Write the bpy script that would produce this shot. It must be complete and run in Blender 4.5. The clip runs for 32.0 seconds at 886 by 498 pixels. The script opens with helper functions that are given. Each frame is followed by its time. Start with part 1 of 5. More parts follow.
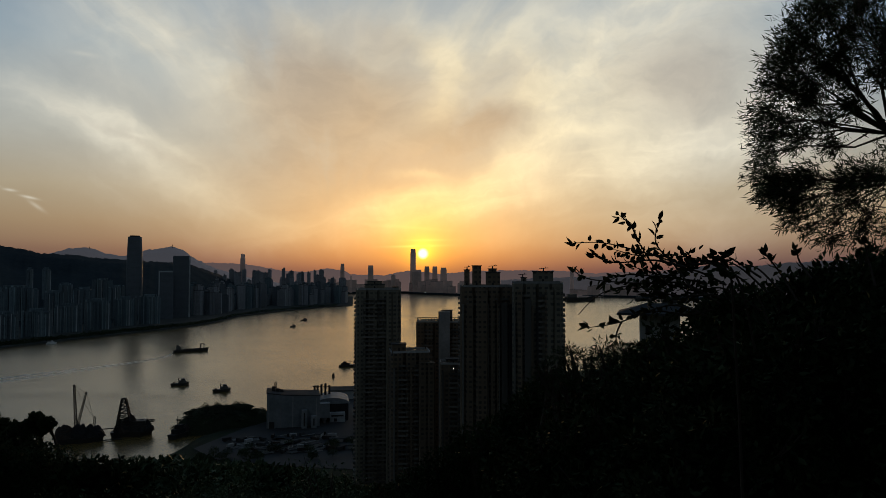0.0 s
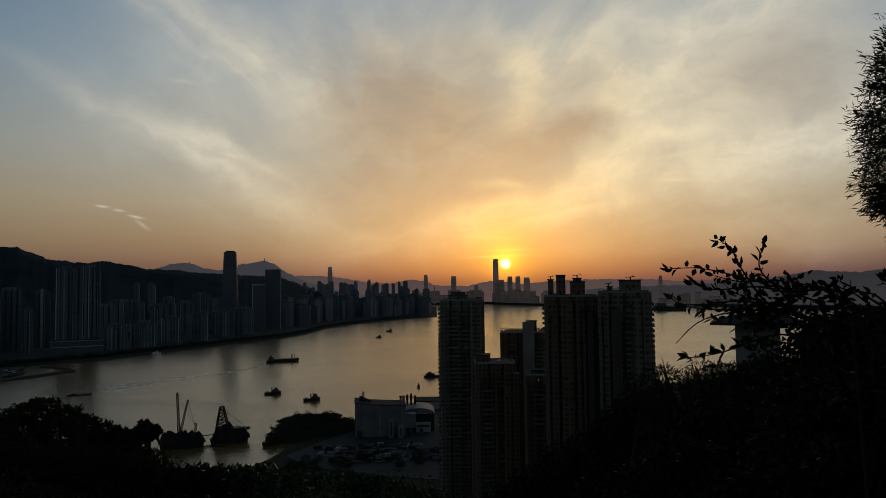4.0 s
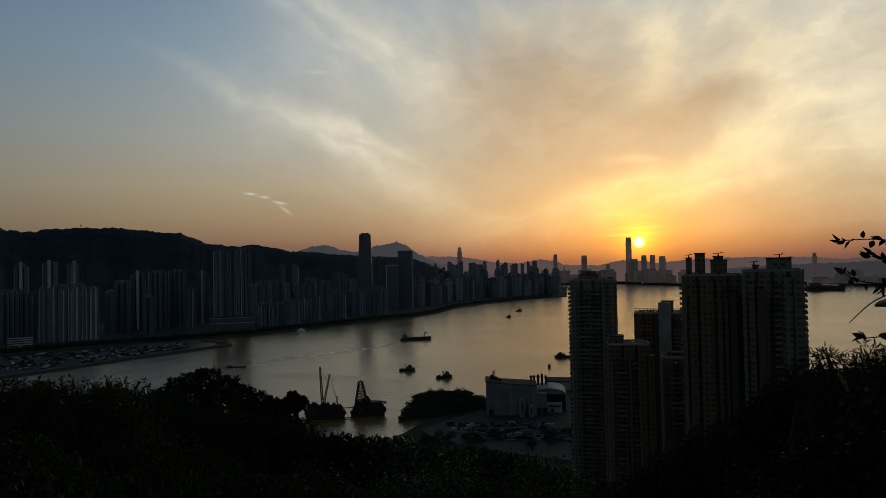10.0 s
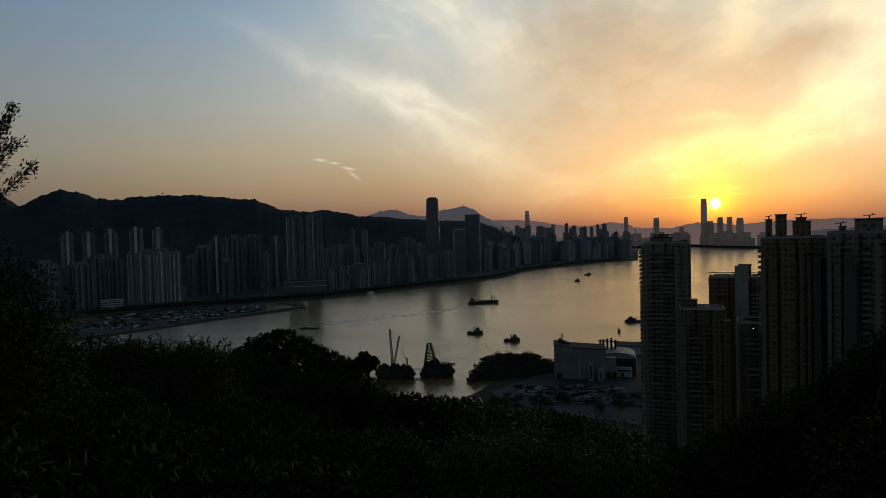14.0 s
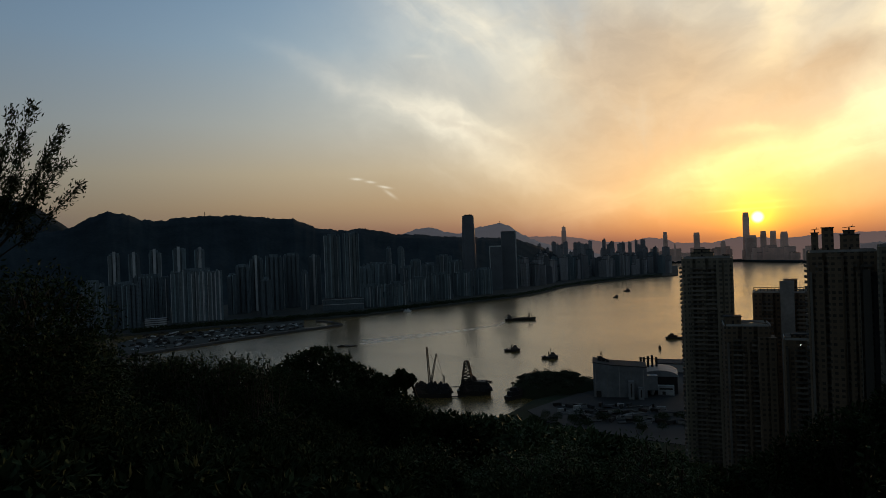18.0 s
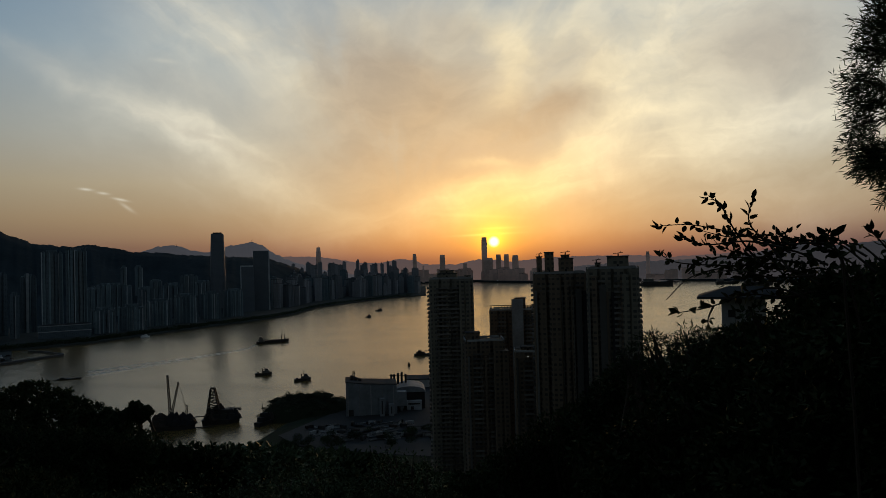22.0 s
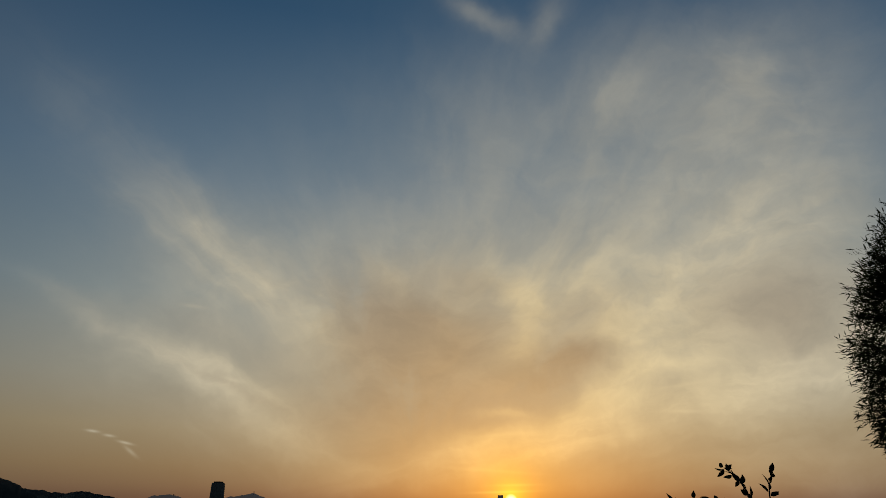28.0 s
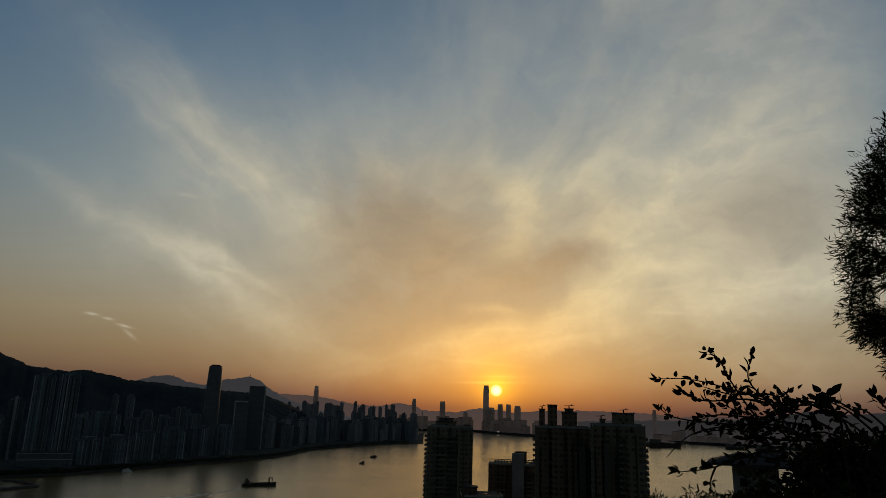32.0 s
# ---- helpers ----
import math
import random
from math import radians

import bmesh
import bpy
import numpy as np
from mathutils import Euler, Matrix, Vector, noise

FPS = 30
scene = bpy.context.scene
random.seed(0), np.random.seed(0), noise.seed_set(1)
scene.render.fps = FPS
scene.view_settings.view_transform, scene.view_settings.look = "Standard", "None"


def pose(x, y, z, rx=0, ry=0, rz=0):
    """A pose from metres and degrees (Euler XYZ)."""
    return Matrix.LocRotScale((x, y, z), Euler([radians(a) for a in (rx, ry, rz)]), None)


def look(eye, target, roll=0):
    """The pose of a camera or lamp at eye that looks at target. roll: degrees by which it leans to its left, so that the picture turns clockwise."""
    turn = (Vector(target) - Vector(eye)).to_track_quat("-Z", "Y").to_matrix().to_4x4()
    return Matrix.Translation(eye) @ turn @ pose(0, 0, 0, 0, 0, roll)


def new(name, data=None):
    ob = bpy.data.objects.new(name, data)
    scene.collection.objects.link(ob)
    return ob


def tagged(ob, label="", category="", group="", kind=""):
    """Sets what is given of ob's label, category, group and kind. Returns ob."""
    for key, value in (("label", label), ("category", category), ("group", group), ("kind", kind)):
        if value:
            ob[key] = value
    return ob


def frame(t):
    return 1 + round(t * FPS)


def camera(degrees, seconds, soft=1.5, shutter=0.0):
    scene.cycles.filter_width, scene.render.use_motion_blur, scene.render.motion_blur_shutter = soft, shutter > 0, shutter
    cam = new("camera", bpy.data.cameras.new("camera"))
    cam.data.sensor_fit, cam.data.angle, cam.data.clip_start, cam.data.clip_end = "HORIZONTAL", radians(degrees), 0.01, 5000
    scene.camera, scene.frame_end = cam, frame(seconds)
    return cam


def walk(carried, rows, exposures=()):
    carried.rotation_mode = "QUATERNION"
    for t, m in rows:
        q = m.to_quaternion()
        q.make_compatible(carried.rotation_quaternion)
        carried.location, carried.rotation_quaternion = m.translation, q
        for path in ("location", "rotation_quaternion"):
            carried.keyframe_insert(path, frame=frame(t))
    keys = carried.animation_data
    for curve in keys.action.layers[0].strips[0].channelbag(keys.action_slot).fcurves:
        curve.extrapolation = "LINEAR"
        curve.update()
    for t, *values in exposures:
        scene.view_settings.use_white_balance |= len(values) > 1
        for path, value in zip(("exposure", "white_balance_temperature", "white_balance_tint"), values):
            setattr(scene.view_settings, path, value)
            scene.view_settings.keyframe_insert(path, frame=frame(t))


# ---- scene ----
cam = camera(68.0, 32.0, soft=0.7)
# seconds, metres east, north, up, then yaw, pitch and roll in degrees
PATH = [
    (0, 0.023, 0.0, 154.959, 0.00, 2.00, 0.00),
    (0.5, 0.004, 0.0, 154.961, 1.86, 3.05, -0.09),
    (1, -0.010, 0.0, 154.965, 4.06, 3.32, 0.14),
    (1.5, -0.017, 0.0, 154.974, 5.20, 4.60, 0.50),
    (2, -0.020, 0.0, 154.985, 5.56, 5.86, 0.46),
    (2.5, -0.018, 0.0, 154.998, 6.47, 6.23, 0.69),
    (3, -0.017, 0.0, 155.017, 6.15, 5.45, 0.42),
    (3.5, -0.015, 0.0, 155.046, 7.12, 2.93, 0.83),
    (5.5, -0.039, 0.0, 155.091, 6.71, 3.03, 0.08),
    (6, -0.044, 0.0, 155.093, 6.38, 2.94, -0.20),
    (6.5, -0.050, 0.0, 155.089, 6.75, 2.56, -0.30),
    (7, -0.058, 0.0, 155.080, 7.82, 2.19, -0.76),
    (7.5, -0.067, 0.0, 155.072, 9.80, 1.90, -0.39),
    (8, -0.072, 0.0, 155.067, 11.43, 2.00, -0.41),
    (8.5, -0.073, 0.0, 155.064, 13.47, 1.76, 0.41),
    (9, -0.083, 0.0, 155.057, 15.42, 1.79, 0.50),
    (9.5, -0.095, 0.0, 155.050, 17.30, 1.74, 0.95),
    (10, -0.095, 0.0, 155.046, 18.41, 1.38, 1.11),
    (10.5, -0.095, 0.0, 155.041, 18.84, 0.83, 1.01),
    (11, -0.095, 0.0, 155.037, 18.98, 0.63, 1.10),
    (11.5, -0.095, 0.0, 155.032, 20.05, 0.49, 1.35),
    (12, -0.095, 0.0, 155.028, 21.13, 0.22, 1.44),
    (12.5, -0.094, 0.0, 155.024, 21.79, -0.30, 1.28),
    (13, -0.094, 0.0, 155.019, 22.73, -0.92, 1.62),
    (13.5, -0.094, 0.0, 155.015, 23.29, -1.23, 1.36),
    (14, -0.094, 0.0, 155.010, 24.27, -1.64, 1.47),
    (14.5, -0.094, 0.0, 155.006, 25.40, -1.63, 1.93),
    (15, -0.093, 0.0, 155.001, 25.21, -1.53, 1.68),
    (15.5, -0.093, 0.0, 154.997, 26.77, -0.81, 2.37),
    (17.5, -0.093, 0.0, 154.979, 27.38, -0.10, 2.23),
    (18, -0.092, 0.0, 154.975, 27.41, -0.04, 2.05),
    (18.5, -0.092, 0.0, 154.970, 26.96, -0.02, 1.59),
    (19, -0.092, 0.0, 154.966, 24.19, -0.01, 0.38),
    (19.5, -0.092, 0.0, 154.962, 22.09, 0.12, 0.41),
    (20, -0.092, 0.0, 154.957, 19.01, 0.32, 0.48),
    (20.5, -0.091, 0.0, 154.953, 16.27, 0.29, 0.99),
    (21, -0.091, 0.0, 154.948, 12.04, -0.01, 0.58),
    (21.5, -0.067, 0.0, 154.947, 8.92, -0.18, 1.00),
    (22, -0.040, 0.0, 154.960, 6.23, 1.08, 1.53),
    (22.5, -0.017, 0.0, 154.994, 4.84, 3.56, 1.43),
    (23, 0.001, 0.0, 155.028, 5.64, 6.92, 1.99),
    (23.5, 0.015, 0.0, 155.050, 5.27, 9.12, 1.69),
    (24, 0.023, 0.0, 155.063, 5.40, 11.90, 1.70),
    (24.5, 0.032, 0.0, 155.069, 5.52, 13.94, 1.74),
    (25, 0.042, 0.0, 155.066, 6.39, 16.31, 1.70),
    (25.5, 0.053, 0.0, 155.062, 7.38, 18.90, 1.96),
    (27.5, 0.041, 0.0, 155.054, 7.04, 21.33, 0.90),
    (28, 0.039, 0.0, 155.024, 7.28, 22.55, -0.10),
    (28.5, 0.031, 0.0, 154.990, 7.71, 21.82, -1.08),
    (29, 0.020, 0.0, 154.970, 8.16, 19.49, -1.19),
    (29.5, 0.012, 0.0, 154.960, 8.44, 18.25, -1.19),
    (30, 0.009, 0.0, 154.953, 7.47, 18.08, -1.84),
    (30.5, 0.005, 0.0, 154.953, 6.84, 17.78, -2.13),
    (31, -0.000, 0.0, 154.951, 6.68, 17.38, -2.24),
    (31.5, -0.003, 0.0, 154.940, 6.97, 16.61, -2.84),
    (32, 0.003, 0.0, 154.931, 6.24, 13.63, -1.74),
]
EXPOSURE = [(0, 0.07, 6200, 8), (2, -0.06, 6400, 9), (3.5, -0.15, 6450, 9), (6, -0.14, 6450, 8.5), (9, -0.02, 6450, 8.5), (13, 0.24, 6400, 8.5), (15, 0.38, 6400, 8.5), (18, 0.36, 6400, 8.5), (20, 0.2, 6400, 8), (22.0, 0.05, 6350, 7.5), (23.0, -0.12, 6500, 8), (24, -0.28, 6600, 6.5), (25, -0.38, 6750, 6.5), (28, -0.49, 7150, 7), (30, -0.5, 7000, 6), (32, -0.45, 6800, 5.5)]
walk(cam, [(t, pose(x, y, z, 90 + pitch, roll, yaw)) for t, x, y, z, yaw, pitch, roll in PATH], EXPOSURE)

EYE = Vector((0.0, 0.0, 155.0))
rng = np.random.default_rng(7)


def at(az, r, z=0.0):
    """A place by its bearing in degrees, its distance from the lookout and its height above the sea."""
    return Vector((r * math.sin(radians(az)), r * math.cos(radians(az)), z))


def sight(az, el, r):
    """A place by bearing, elevation angle from the lookout, and distance."""
    return EYE + Vector((math.sin(radians(az)) * math.cos(radians(el)), math.cos(radians(az)) * math.cos(radians(el)), math.sin(radians(el)))) * r


# ---- sky, sun ----
SUN_AZ, SUN_EL = -1.75, 1.6
SUN = Vector((math.sin(radians(SUN_AZ)) * math.cos(radians(SUN_EL)), math.cos(radians(SUN_AZ)) * math.cos(radians(SUN_EL)), math.sin(radians(SUN_EL))))


class Nodes:
    """Short ways to write node trees."""

    def __init__(self, tree):
        self.tree = tree

    def node(self, kind, operation=""):
        n = self.tree.nodes.new(kind)
        if operation:
            n.operation = operation
        return n

    def put(self, value, socket):
        if isinstance(value, bpy.types.NodeSocket):
            self.tree.links.new(value, socket)
        else:
            socket.default_value = value

    def m(self, op, a, b=None, c=None, clamp=False):
        n = self.node("ShaderNodeMath", op)
        n.use_clamp = clamp
        for s, v in zip(n.inputs, (a, b, c)):
            if v is not None:
                self.put(v, s)
        return n.outputs[0]

    def dot(self, a, b):
        n = self.node("ShaderNodeVectorMath", operation="DOT_PRODUCT")
        self.put(a, n.inputs[0])
        self.put(b, n.inputs[1])
        return n.outputs["Value"]

    def vec(self, x, y, z=0.0):
        n = self.node("ShaderNodeCombineXYZ")
        for s, v in zip(n.inputs, (x, y, z)):
            self.put(v, s)
        return n.outputs[0]

    def noise(self, vector, scale, detail=4.0, rough=0.5, distort=0.0):
        n = self.node("ShaderNodeTexNoise")
        if vector is not None:
            self.put(vector, n.inputs["Vector"])
        for k, v in (("Scale", scale), ("Detail", detail), ("Roughness", rough), ("Distortion", distort)):
            n.inputs[k].default_value = v
        return n.outputs["Fac"]

    def ramp(self, fac, stops, mode="LINEAR"):
        n = self.node("ShaderNodeValToRGB")
        n.color_ramp.interpolation = mode
        while len(n.color_ramp.elements) < len(stops):
            n.color_ramp.elements.new(0.5)
        for e, (p, c) in zip(n.color_ramp.elements, stops):
            e.position, e.color = p, (*c, 1.0)
        self.put(fac, n.inputs[0])
        return n.outputs[0]

    def mix(self, fac, a, b, blend="MIX", clamp=True):
        n = self.node("ShaderNodeMix")
        n.data_type, n.blend_type, n.clamp_factor = "RGBA", blend, clamp
        self.put(fac, n.inputs[0])
        for v, s in ((a, n.inputs[6]), (b, n.inputs[7])):
            self.put((*v, 1.0) if isinstance(v, tuple) else v, s)
        return n.outputs[2]

    def smooth(self, x, lo, hi):
        n = self.node("ShaderNodeMapRange")
        n.interpolation_type = "SMOOTHSTEP"
        self.put(x, n.inputs["Value"])
        n.inputs["From Min"].default_value, n.inputs["From Max"].default_value = lo, hi
        return n.outputs["Result"]


def make_sky():
    world = bpy.data.worlds.new("sunset_sky")
    scene.world = world
    world.use_nodes = True
    world.node_tree.nodes.clear()
    N = Nodes(world.node_tree)
    m = N.m
    d = N.node("ShaderNodeTexCoord").outputs["Generated"]
    norm = N.node("ShaderNodeVectorMath", operation="NORMALIZE")
    N.put(d, norm.inputs[0])
    d = norm.outputs[0]
    sep = N.node("ShaderNodeSeparateXYZ")
    N.put(d, sep.inputs[0])
    z = m("MAXIMUM", sep.outputs[2], 0.0)
    el = m("MULTIPLY", m("ARCSINE", z), 2 / math.pi)                     # 0 at the horizon, 1 overhead
    cosg = N.dot(d, tuple(SUN))
    gamma = m("MULTIPLY", m("ARCCOSINE", m("MINIMUM", m("MAXIMUM", cosg, -1.0), 1.0)), 180 / math.pi)
    flat = N.dot(d, (math.sin(radians(SUN_AZ)), math.cos(radians(SUN_AZ)), 0.0))
    # clear sky: dusky warm band, then grey, then deep blue overhead
    base = N.ramp(el, [(0.0, (0.13, 0.088, 0.078)), (0.02, (0.165, 0.105, 0.082)), (0.045, (0.262, 0.185, 0.116)), (0.075, (0.325, 0.262, 0.176)), (0.12, (0.30, 0.302, 0.272)), (0.19, (0.215, 0.29, 0.345)),
                       (0.30, (0.12, 0.212, 0.325)), (0.46, (0.03, 0.107, 0.222)), (1.0, (0.012, 0.027, 0.05))])
    east = N.ramp(el, [(0.0, (0.095, 0.12, 0.145)), (0.3, (0.06, 0.083, 0.11)), (1.0, (0.012, 0.027, 0.05))])
    dusk = N.smooth(gamma, 63.0, 26.0)
    base = N.mix(1.0, base, N.mix(dusk, (0.58, 0.64, 0.74), (1.0, 1.0, 1.0)), "MULTIPLY")
    # flat chart of the western sky, for the clouds
    chart = pose(0, 0, 0, 112.55, -0.1, 7.28).to_3x3()
    ahead = m("MAXIMUM", N.dot(d, tuple(-chart.col[2])), 0.05)
    u = m("DIVIDE", N.dot(d, tuple(chart.col[0])), ahead)
    v = m("DIVIDE", N.dot(d, tuple(chart.col[1])), ahead)
    west = N.smooth(ahead, 0.1, 0.45)
    uv = N.vec(u, v)
    wu = m("SUBTRACT", N.noise(uv, 3.6, 5.0, 0.6), 0.5)
    wv = m("SUBTRACT", N.noise(N.vec(m("ADD", u, 7.3), v), 3.6, 5.0, 0.6), 0.5)
    U = m("MULTIPLY_ADD", wu, 0.11, u)
    V = m("MULTIPLY_ADD", wv, 0.11, v)
    # streaks fan out from low in the west
    du, dv = m("SUBTRACT", U, -0.055), m("ADD", V, 0.334)
    theta = m("ARCTAN2", dv, du)
    far = m("SQRT", m("ADD", m("MULTIPLY", du, du), m("MULTIPLY", dv, dv)))
    streak = N.noise(N.vec(m("MULTIPLY", theta, 2.6), m("MULTIPLY", far, 1.8)), 1.6, 5.0, 0.5, 0.5)
    fine = N.noise(N.vec(m("MULTIPLY", theta, 6.0), m("MULTIPLY", far, 3.2), 3.0), 1.8, 5.0, 0.55, 0.4)
    puff = N.noise(N.vec(m("MULTIPLY_ADD", wu, 0.12, U), m("MULTIPLY_ADD", wv, 0.12, V)), 5.5, 7.0, 0.58, 0.3)
    spread = N.smooth(far, 0.1, 0.5)
    grain = m("ADD", m("MULTIPLY", m("MULTIPLY_ADD", m("SUBTRACT", streak, 0.5), spread, 0.5), 0.33), m("MULTIPLY_ADD", m("MULTIPLY_ADD", m("SUBTRACT", fine, 0.5), spread, 0.5), 0.22, m("MULTIPLY", puff, 0.45)))
    grain = N.smooth(grain, 0.32, 0.68)

    def banks(rows, U=U, V=V):
        """Soft long banks of cloud between two places of the chart (in thousandths), with their half width and weight."""
        total = None
        for x1, y1, x2, y2, wide, amp in rows:
            turn, half = math.atan2(y2 - y1, x2 - x1), math.hypot(x2 - x1, y2 - y1) * 0.00055 + wide * 0.0005
            c, s = math.cos(turn), math.sin(turn)
            x, y = m("SUBTRACT", U, (x1 + x2) * 0.0005), m("SUBTRACT", V, (y1 + y2) * 0.0005)
            a = m("DIVIDE", m("MULTIPLY_ADD", x, c, m("MULTIPLY", y, s)), half)
            b = m("DIVIDE", m("MULTIPLY_ADD", y, c, m("MULTIPLY", x, -s)), wide * 0.001)
            a = m("MULTIPLY", a, a)
            g = m("EXPONENT", m("MULTIPLY", m("MULTIPLY_ADD", b, b, a), -1.0))
            total = m("MULTIPLY", g, amp) if total is None else m("MULTIPLY_ADD", g, amp, total)
        return total

    plumes = banks([(-623, 267, -416, 78, 64, 0.2), (-468, 113, -270, -68, 48, 0.42), (-304, -51, -150, -145, 36, 0.46), (-416, 35, -158, -128, 95, 0.26)])
    lower = banks([(-614, -55, -476, -154, 15, 0.3), (-502, -137, -304, -210, 22, 0.6), (-416, -180, -210, -291, 29, 0.4), (-330, -214, -141, -317, 34, 0.3), (-485, -154, -227, -309, 60, 0.28), (-390, -163, -313, -199, 8, 0.25)])
    middle = banks([(87, -25, 147, -89, 24, 0.5), (143, -77, 126, -180, 26, 0.5), (-115, -29, -64, -51, 21, 0.4), (220, -68, 289, -154, 38, 0.34), (100, -171, 194, -137, 31, 0.25), (-193, -25, 272, -16, 103, 0.36)])
    gold = banks([(-81, -341, 100, -287, 22, 0.4), (31, -309, 194, -279, 29, 0.6), (134, -300, 298, -253, 31, 0.6), (57, -255, 126, -251, 6, 0.4), (186, -257, 289, -214, 26, 0.4), (-115, -352, 315, -300, 43, 0.35)])
    right = banks([(289, -214, 598, -145, 60, 0.5), (340, -240, 667, -214, 60, 0.5), (298, -111, 392, -25, 57, 0.36), (401, -34, 478, 95, 82, 0.46), (469, 1, 598, 95, 103, 0.4), (444, 181, 547, 328, 129, 0.28), (598, -154, 736, -137, 69, 0.5), (306, -197, 461, -171, 10, 0.3), (315, -352, 788, -334, 52, 0.22)])
    veils = banks([(27, 375, 104, 336, 19, 0.5), (147, 319, 173, 379, 22, 0.35), (212, 216, 315, 250, 40, 0.25), (-21, 95, 616, 121, 155, 0.4), (57, 250, 616, 276, 112, 0.27), (-287, -171, 616, -171, 129, 0.4), (272, -102, 667, -68, 146, 0.35), (-519, -102, -141, -171, 112, 0.2)])
    def combed(turn, seed):
        """Long silky fibres that run along a bank."""
        c, s = math.cos(radians(turn)), math.sin(radians(turn))
        along, across = m("MULTIPLY_ADD", U, c, m("MULTIPLY", V, s)), m("MULTIPLY_ADD", V, c, m("MULTIPLY", U, -s))
        return m("MULTIPLY_ADD", N.smooth(N.noise(N.vec(m("MULTIPLY", along, 3.0), m("MULTIPLY", across, 14.0), seed), 1.0, 4.0, 0.55, 0.6), 0.3, 0.7), 0.6, 0.68)

    plumes = m("MULTIPLY", plumes, combed(-41, 1.0))
    lower = m("MULTIPLY", lower, combed(-30, 2.0))
    gold = m("MULTIPLY", gold, combed(12, 3.0))
    right = m("MULTIPLY", right, combed(12, 4.0))
    light = plumes
    for bank in (lower, middle, gold, right, veils):
        light = m("ADD", light, bank)
    shade = m("ADD", banks([(-158, -77, 74, -120, 62, 0.72), (-167, -163, 57, -180, 67, 0.85), (-210, -261, -3, -257, 46, 0.66), (-124, -296, -72, -304, 21, 0.35), (160, -175, 246, -167, 29, 0.75), (83, -223, 220, -188, 26, 0.45), (-3, -25, 100, -51, 24, 0.3)]),
              banks([(435, -89, 573, -120, 57, 0.66), (487, -42, 633, -68, 52, 0.35), (-433, -102, -330, -145, 26, 0.2), (-390, -184, -261, -240, 8, 0.4), (186, -102, 263, -102, 38, 0.3)]))
    light = m("MULTIPLY", m("MULTIPLY", light, m("MULTIPLY_ADD", grain, 0.62, 0.42)), west)
    shade = m("MULTIPLY", m("MULTIPLY", shade, N.smooth(m("ADD", m("MULTIPLY", streak, 0.35), m("MULTIPLY", puff, 0.65)), 0.25, 0.52)), west)
    wisp = m("ADD", banks([(-541, -276, -526, -278, 2, 1), (-515, -283, -502, -285, 2, 0.8), (-492, -293, -475, -297, 2, 0.9), (-483, -302, -469, -314, 3, 0.5), (-334, -195, -310, -202, 3, 0.9), (-394, -85, -365, -89, 3, 0.35)], u, v),
             banks([(340, -211, 469, -190, 3, 0.6), (504, -178, 573, -168, 3, 0.5), (340, -247, 392, -247, 3, 0.5), (212, -228, 289, -197, 3, 0.5), (65, -285, 151, -278, 3, 0.6), (31, -334, 126, -341, 3, 0.5), (57, -371, 126, -369, 2, 0.9), (83, -360, 134, -359, 2, 0.6)], u, v))
    warm = N.ramp(m("DIVIDE", gamma, 60.0), [(0.0, (0.76, 0.48, 0.12)), (0.10, (0.88, 0.66, 0.33)), (0.22, (0.87, 0.735, 0.46)), (0.42, (0.72, 0.66, 0.52)), (0.75, (0.44, 0.44, 0.42)), (1.0, (0.30, 0.33, 0.35))])
    dull = N.ramp(m("DIVIDE", gamma, 60.0), [(0.0, (0.58, 0.34, 0.13)), (0.18, (0.45, 0.335, 0.205)), (0.4, (0.36, 0.315, 0.26)), (1.0, (0.28, 0.29, 0.30))])
    sky = N.mix(m("MINIMUM", light, 0.95), base, warm)
    sky = N.mix(m("MINIMUM", shade, 0.9), sky, dull)
    sky = N.mix(m("MINIMUM", m("MULTIPLY", m("MULTIPLY", wisp, west), 0.7), 0.85), sky, warm)
    # small billows and streaks within the sheets
    billow = N.noise(N.vec(m("MULTIPLY_ADD", wu, 0.15, u), m("MULTIPLY", m("MULTIPLY_ADD", wv, 0.15, v), 1.7)), 11.0, 6.0, 0.62, 0.2)
    veil = m("MULTIPLY", m("MINIMUM", m("ADD", light, shade), 1.0), 0.32)
    sky = N.mix(veil, sky, N.mix(N.smooth(billow, 0.3, 0.7), (0.72, 0.74, 0.78), (1.26, 1.24, 1.2)), "MULTIPLY")
    # glow of the low sun in the haze
    side = m("MULTIPLY", m("SUBTRACT", m("ARCTAN2", sep.outputs[0], sep.outputs[1]), radians(SUN_AZ)), 57.3 * 0.62)
    rise = m("SUBTRACT", m("MULTIPLY", el, 90.0), SUN_EL + 0.8)
    oval = m("SQRT", m("ADD", m("MULTIPLY", side, side), m("MULTIPLY", rise, rise)))
    halo = m("EXPONENT", m("DIVIDE", oval, -5.0))
    near = m("EXPONENT", m("DIVIDE", gamma, -1.05))
    sky = N.mix(halo, sky, (0.25, 0.09, -0.008), "ADD")
    sky = N.mix(near, sky, (2.3, 1.0, 0.0), "ADD")
    # thick air dims the last degrees above the horizon
    low = N.smooth(m("MULTIPLY", el, 90.0), -0.6, 2.8)
    sky = N.mix(1.0, sky, N.mix(low, (0.47, 0.44, 0.68), (1.0, 1.0, 1.0)), "MULTIPLY")
    disc = N.smooth(gamma, 0.56, 0.16)
    sky = N.mix(disc, sky, (3.2, 2.5, 1.1))
    # away from the sunset the sky is dim
    sky = N.mix(N.smooth(flat, -0.2, 0.8), east, sky)
    bg = N.node("ShaderNodeBackground")
    N.put(sky, bg.inputs[0])
    bg.inputs[1].default_value = 1.0
    # the clear twilight air itself
    air = N.node("ShaderNodeTexSky")
